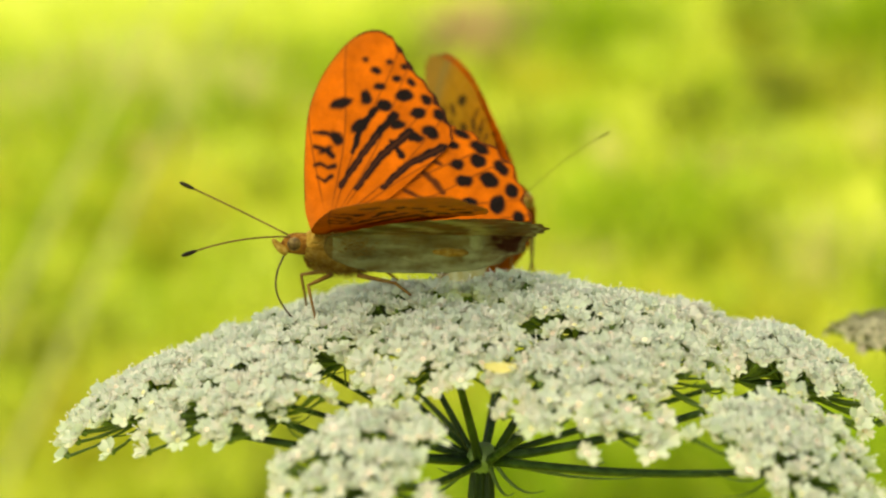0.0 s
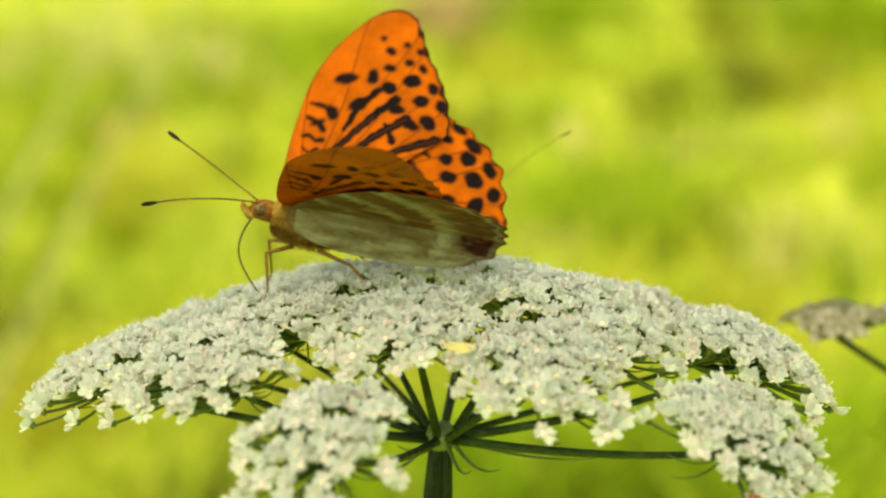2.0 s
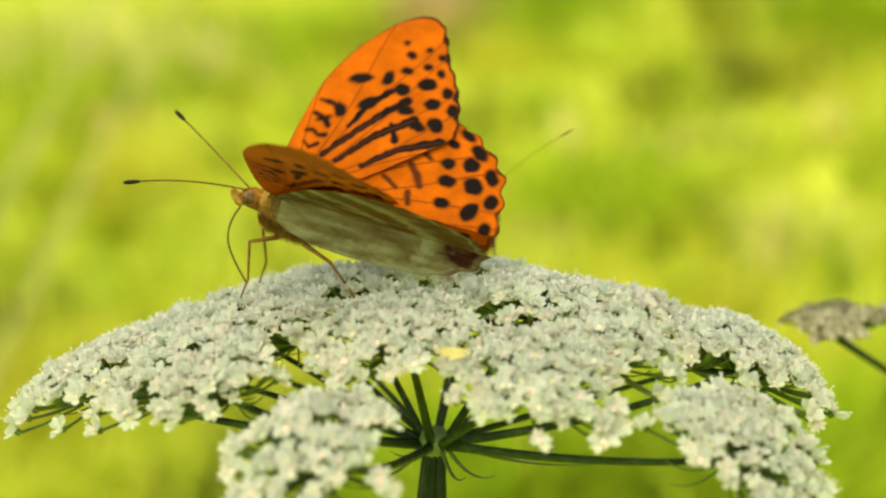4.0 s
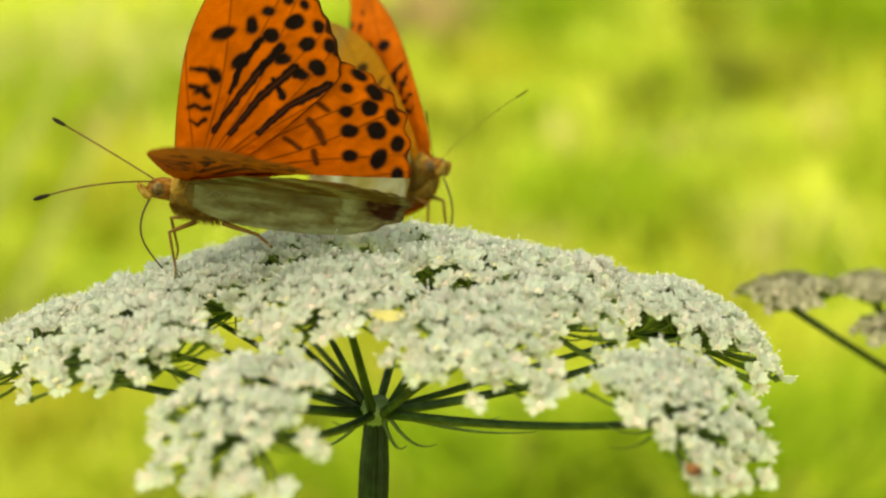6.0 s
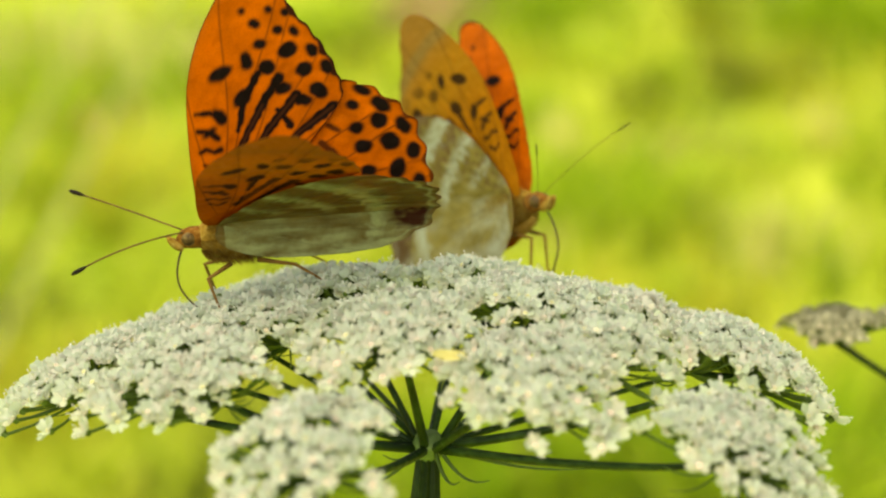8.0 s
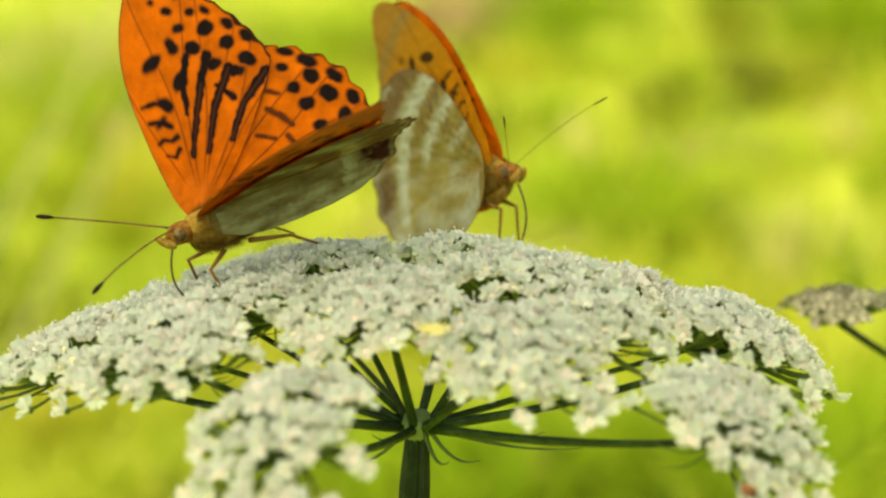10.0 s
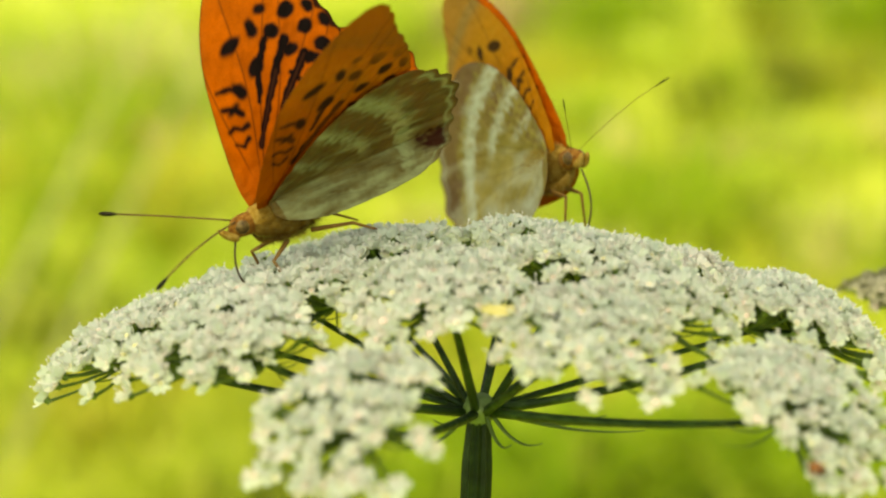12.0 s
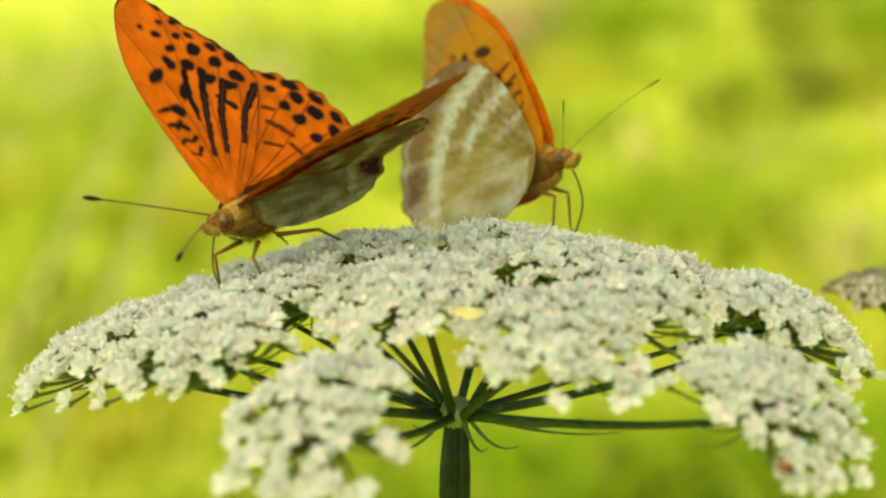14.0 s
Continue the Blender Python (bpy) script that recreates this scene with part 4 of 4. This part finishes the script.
def motions():
    # seconds; body in millimetres from the hub and degrees (yaw, pitch, roll);
    # right wing raised, fore sweep, hind sweep; left wing the same; pitch of the right and the left wing
    front = [
        (0, -19.04, 7.69, 32.6, 14.35, -7.96, 0.72, 50.9, -1.3, -2.1, 18.6, -4.6, 7.8, -0.4, -1.5),
        (0.5, -18.51, 6.44, 33.66, 14.25, -12.85, 0.08, 40.9, -1.7, -2.5, 17.2, 0, 3.9, -1, -0.2),
        (1, -18.71, 6.48, 32.94, 11.73, -13.39, -0.91, 47.7, -1.2, -1.4, 21.9, 0, 9.1, -0.6, -0.5),
        (1.5, -19.58, 6.58, 33.24, 9.89, -12.87, -2.29, 49, 0.5, 0, 21.4, -4.9, 3, 0.1, 0.4),
        (2, -18.83, 7.36, 33.51, 3.2, -13.86, -1.16, 52.6, 0.3, -0.7, 29, -2.7, 2.1, -1.5, -0.4),
        (4.5, -19.17, 8.34, 34.95, -9.67, -16.68, -1, 44.6, 1.1, 0.9, 26.9, -5.5, 0.5, -5.3, 0.8),
        (5, -19.23, 9.69, 34.14, -8.48, -17.08, -0.22, 45.3, 0.2, -0.2, 24, -5.6, 1, -4.3, -0.2),
        (5.5, -19.28, 8.38, 34.75, -8.06, -16.84, -0.96, 48.8, 1.2, 0.4, 26.8, -4, 1.9, -5.1, 0.5),
        (5.8, -21.59, 8.01, 33.69, 0.9, -11.56, -2.67, 70, -1.2, 0.3, 4, -12, 1.2, 0.4, 3.4),
        (6, -23.14, 7.76, 32.98, 6.87, -8.04, -3.81, 93.2, -2.7, 0.3, 22, -14.8, 1.8, 4, 3),
        (6.2, -24.04, 8.06, 32.92, 7.73, -6.37, -3.42, 92.9, -3, 0.3, 10, -18.2, -0.2, 4.8, 4.2),
        (6.5, -25.4, 8.51, 32.82, 9.02, -3.88, -2.84, 92.4, -3.3, 0.3, 31, -17, -0.2, 6.2, 4.2),
        (7, -25.72, 8.85, 32.64, 8.37, -4.02, -1.78, 96.8, -3.5, -0.2, 28.3, -16.2, -0.6, 5.2, 3.9),
        (7.5, -25.12, 7.28, 33.04, 7.29, -3.29, -2.25, 93, -1.9, -0.4, 30.8, -12.4, 1.1, 5.1, 1.8),
        (8, -27.26, 9.79, 31.6, 11.27, 3.41, -3.33, 92, -3.6, -0.5, 33.1, -5.7, 2.7, -1.3, 3.3),
        (10.3, -26.99, 6.96, 30.83, 34.32, 11.39, -0.6, 50, -4.4, -1.6, 23, 3.8, 1.7, -1, -1.1),
        (10.4, -26.99, 6.96, 30.83, 34.32, 11.39, -0.6, 44, -3.2, 0.3, 14, -0.2, -5, -1, 0),
        (10.5, -26.99, 6.96, 30.83, 34.32, 11.39, -0.6, 37.1, -3.2, 0.3, 7, -0.2, -5, -1, 0),
        (10.7, -26.79, 6.54, 30.79, 33.5, 11.21, -0.08, 45, -3.68, -0.46, 14, 1.4, -2.32, -1, -0.44),
        (10.9, -26.59, 6.11, 30.75, 32.67, 11.04, 0.44, 53, -4.4, -1.6, 25, 3.8, 1.7, -1, -1.1),
        (11, -26.49, 5.9, 30.73, 32.26, 10.95, 0.7, 52.7, -4.4, -1.6, 23.7, 3.8, 1.7, -1, -1.1),
        (11.5, -26.76, 5.83, 30.2, 32.73, 12.88, 0.54, 57.6, -3.6, -1.4, 26, 3.5, 7.1, 0, -0.3),
        (12, -26.63, 6.4, 30.29, 32.8, 13.43, -0.91, 80.1, -1.7, 0, 48.5, 3.6, 6.1, 1.1, -2.5),
        (12.5, -27.07, 6.52, 29.71, 32.02, 12.73, -1.09, 78.1, -2, 0, 44.9, 4.2, 4.8, 1.4, -3.9),
        (12.7, -27.09, 6.34, 29.78, 33.83, 12.33, -0.88, 72, -2.34, -0.1, 40, 3.23, 4.89, 1.34, -3.46),
        (12.8, -27.21, 4.96, 30.33, 47.41, 9.29, 0.73, 43, -8.2, -2.3, 19, -5.1, 4.9, 0.7, 1.2),
        (12.9, -27.23, 4.78, 30.4, 49.21, 8.88, 0.94, 42, -8.2, -2.3, 19, -5.1, 4.9, 0.7, 1.2),
        (13, -27.24, 4.69, 30.44, 50.12, 8.68, 1.05, 54, -5.4, -1, 39, -5.5, 5.7, 0.8, 0.5),
        (13.1, -27.21, 4.6, 30.63, 50.43, 7.55, 0.9, 54, -5.82, -1.2, 38, -5.44, 5.58, 0.79, 0.6),
        (13.2, -27.17, 4.45, 30.94, 50.96, 5.66, 0.65, 42, -6.52, -1.52, 21, -5.34, 5.38, 0.76, 0.78),
        (13.3, -27.14, 4.33, 31.18, 51.38, 4.15, 0.44, 33, -7.08, -1.78, 11, -5.26, 5.22, 0.74, 0.92),
        (13.5, -27.07, 4.09, 31.68, 52.22, 1.13, 0.04, 41.7, -8.2, -2.3, 20.6, -5.1, 4.9, 0.7, 1.2),
        (13.7, -27.17, 4.38, 31.51, 53.78, 1.5, 0.63, 55, -7.24, -1.94, 31, -3.38, 4.78, 0.3, 0.76),
        (13.8, -27.22, 4.52, 31.42, 54.55, 1.68, 0.92, 52, -6.76, -1.76, 27, -2.52, 4.72, 0.1, 0.54),
        (14, -27.32, 4.81, 31.25, 56.11, 2.05, 1.51, 50.9, -5.8, -1.4, 26.5, -0.8, 4.6, -0.3, 0.1),
    ]
    rear = [
        (0, 4.42, 47.38, 29.38, 116.83, -9.93, -0.92,  95.7, 33.8, 28.0, 85.3, 34.0, 28.0, -0.2, -0.0),
        (0.5, 3.33, 47.34, 29.33, 117.60, -9.68, -0.85,  95.2, 33.6, 28.0, 85.8, 33.8, 28.0, -0.2, -0.0),
        (1, 4.00, 47.46, 29.31, 113.85, -11.37, -1.15,  97.3, 35.4, 28.0, 83.7, 35.4, 28.0, -0.3, 0.0),
        (1.5, 5.84, 47.24, 28.60, 113.92, -11.90, -1.17,  97.5, 36.2, 28.0, 83.5, 36.2, 28.0, -0.3, 0.0),
        (2, 4.69, 47.12, 27.00, 113.92, -11.90, -1.17,  97.5, 66.0, 28.0, 83.5, 66.0, 28.0, -0.3, 0.0),
        (4.5, 5.72, 46.72, 27.00, 113.92, -11.90, -1.17,  97.5, 66.0, 28.0, 83.5, 66.0, 28.0, -0.3, 0.0),
        (5, 1.86, 46.83, 27.00, 113.92, -11.90, -1.17,  97.5, 66.0, 28.0, 83.5, 66.0, 28.0, -0.3, 0.0),
        (5.5, 4.3, 40.62, 29.13, 139.49, -20.58, 0.09, 88.7, 22, 8, 89.6, 23.1, 8, -0.1, -0.1),
        (6, 5.28, 40.24, 27.77, 127.77, -13.11, -1.11, 99.62, 30.07, 8, 79.21, 16.81, 8, -0.2, -0.1),
        (6.5, 7.59, 40.2, 27.22, 131.43, -15.6, -0.67, 95.82, 21.88, 8, 73.15, 15.47, 8, -0.1, -0.1),
        (7, 14.2, 39.67, 25.55, 132.31, -7.54, -2.23, 95.51, 15.89, 8, 72.26, 12.93, 8, 0, 0),
        (7.5, 13.9, 39.47, 24.67, 129.2, -12.45, -2.59, 100.04, 15.47, 8, 76.66, 12.36, 8, 0, 0),
        (8, 13.21, 40.15, 26.62, 134.63, -15.33, -2.05, 93.34, 11.82, 8, 68.55, 12.39, 8, 0, 0),
        (10.5, 10.06, 40.40, 28.36, 126.43, -10.19, -0.58,  92.9, 26.8, 6.0, 88.1, 26.9, 6.0, -0.2, -0.1),
        (11, 10.82, 37.43, 28.06, 125.84, -11.83, -0.97,  96.9, 23.8, 6.0, 84.1, 23.9, 6.0, -0.2, -0.0),
        (11.5, 11.11, 38.79, 27.94, 126.02, -10.69, -1.26,  98.4, 26.8, 6.0, 82.6, 27.0, 6.0, -0.2, 0.0),
        (12, 11.45, 36.01, 28.49, 125.66, -13.72, -0.59,  94.8, 23.4, 6.0, 86.2, 22.9, 6.0, -0.2, -0.1),
        (12.5, 11.40, 38.60, 28.08, 127.24, -10.36, -1.09,  97.5, 24.7, 6.0, 83.5, 24.9, 6.0, -0.2, 0.0),
        (13, 11.68, 39.57, 28.71, 127.46, -9.80, -1.73,  102.4, 24.9, 6.0, 78.6, 25.1, 6.0, -0.2, 0.1),
        (13.5, 11.24, 38.97, 28.30, 128.74, -10.89, -1.92,  103.5, 25.7, 6.0, 77.5, 26.1, 6.0, -0.2, 0.1),
        (14, 12.38, 36.91, 29.03, 136.37, -10.35, -1.98,  106.2, 26.7, 6.0, 74.8, 25.6, 6.0, -0.1, 0.1),
    ]
    for root, rows in ((front_butterfly, front), (rear_butterfly, rear)):
        walk(root, [(r[0], pose(r[1] * MM, r[2] * MM, HUB.z + r[3] * MM, r[6], r[5], 180 + r[4])) for r in rows])
        for child in root.children:
            kind = child.name.split(".")[0]
            if kind not in ("forewing", "hindwing"):
                continue
            side = 1 if child.matrix_basis.translation.y > 0 else -1
            raised, sweep, pitch = (10, 11 if kind == "forewing" else 12, 14) if side > 0 else (7, 8 if kind == "forewing" else 9, 13)
            walk(child, [(r[0], wing_pose(side, r[raised], r[sweep], r[pitch])) for r in rows])


motions()
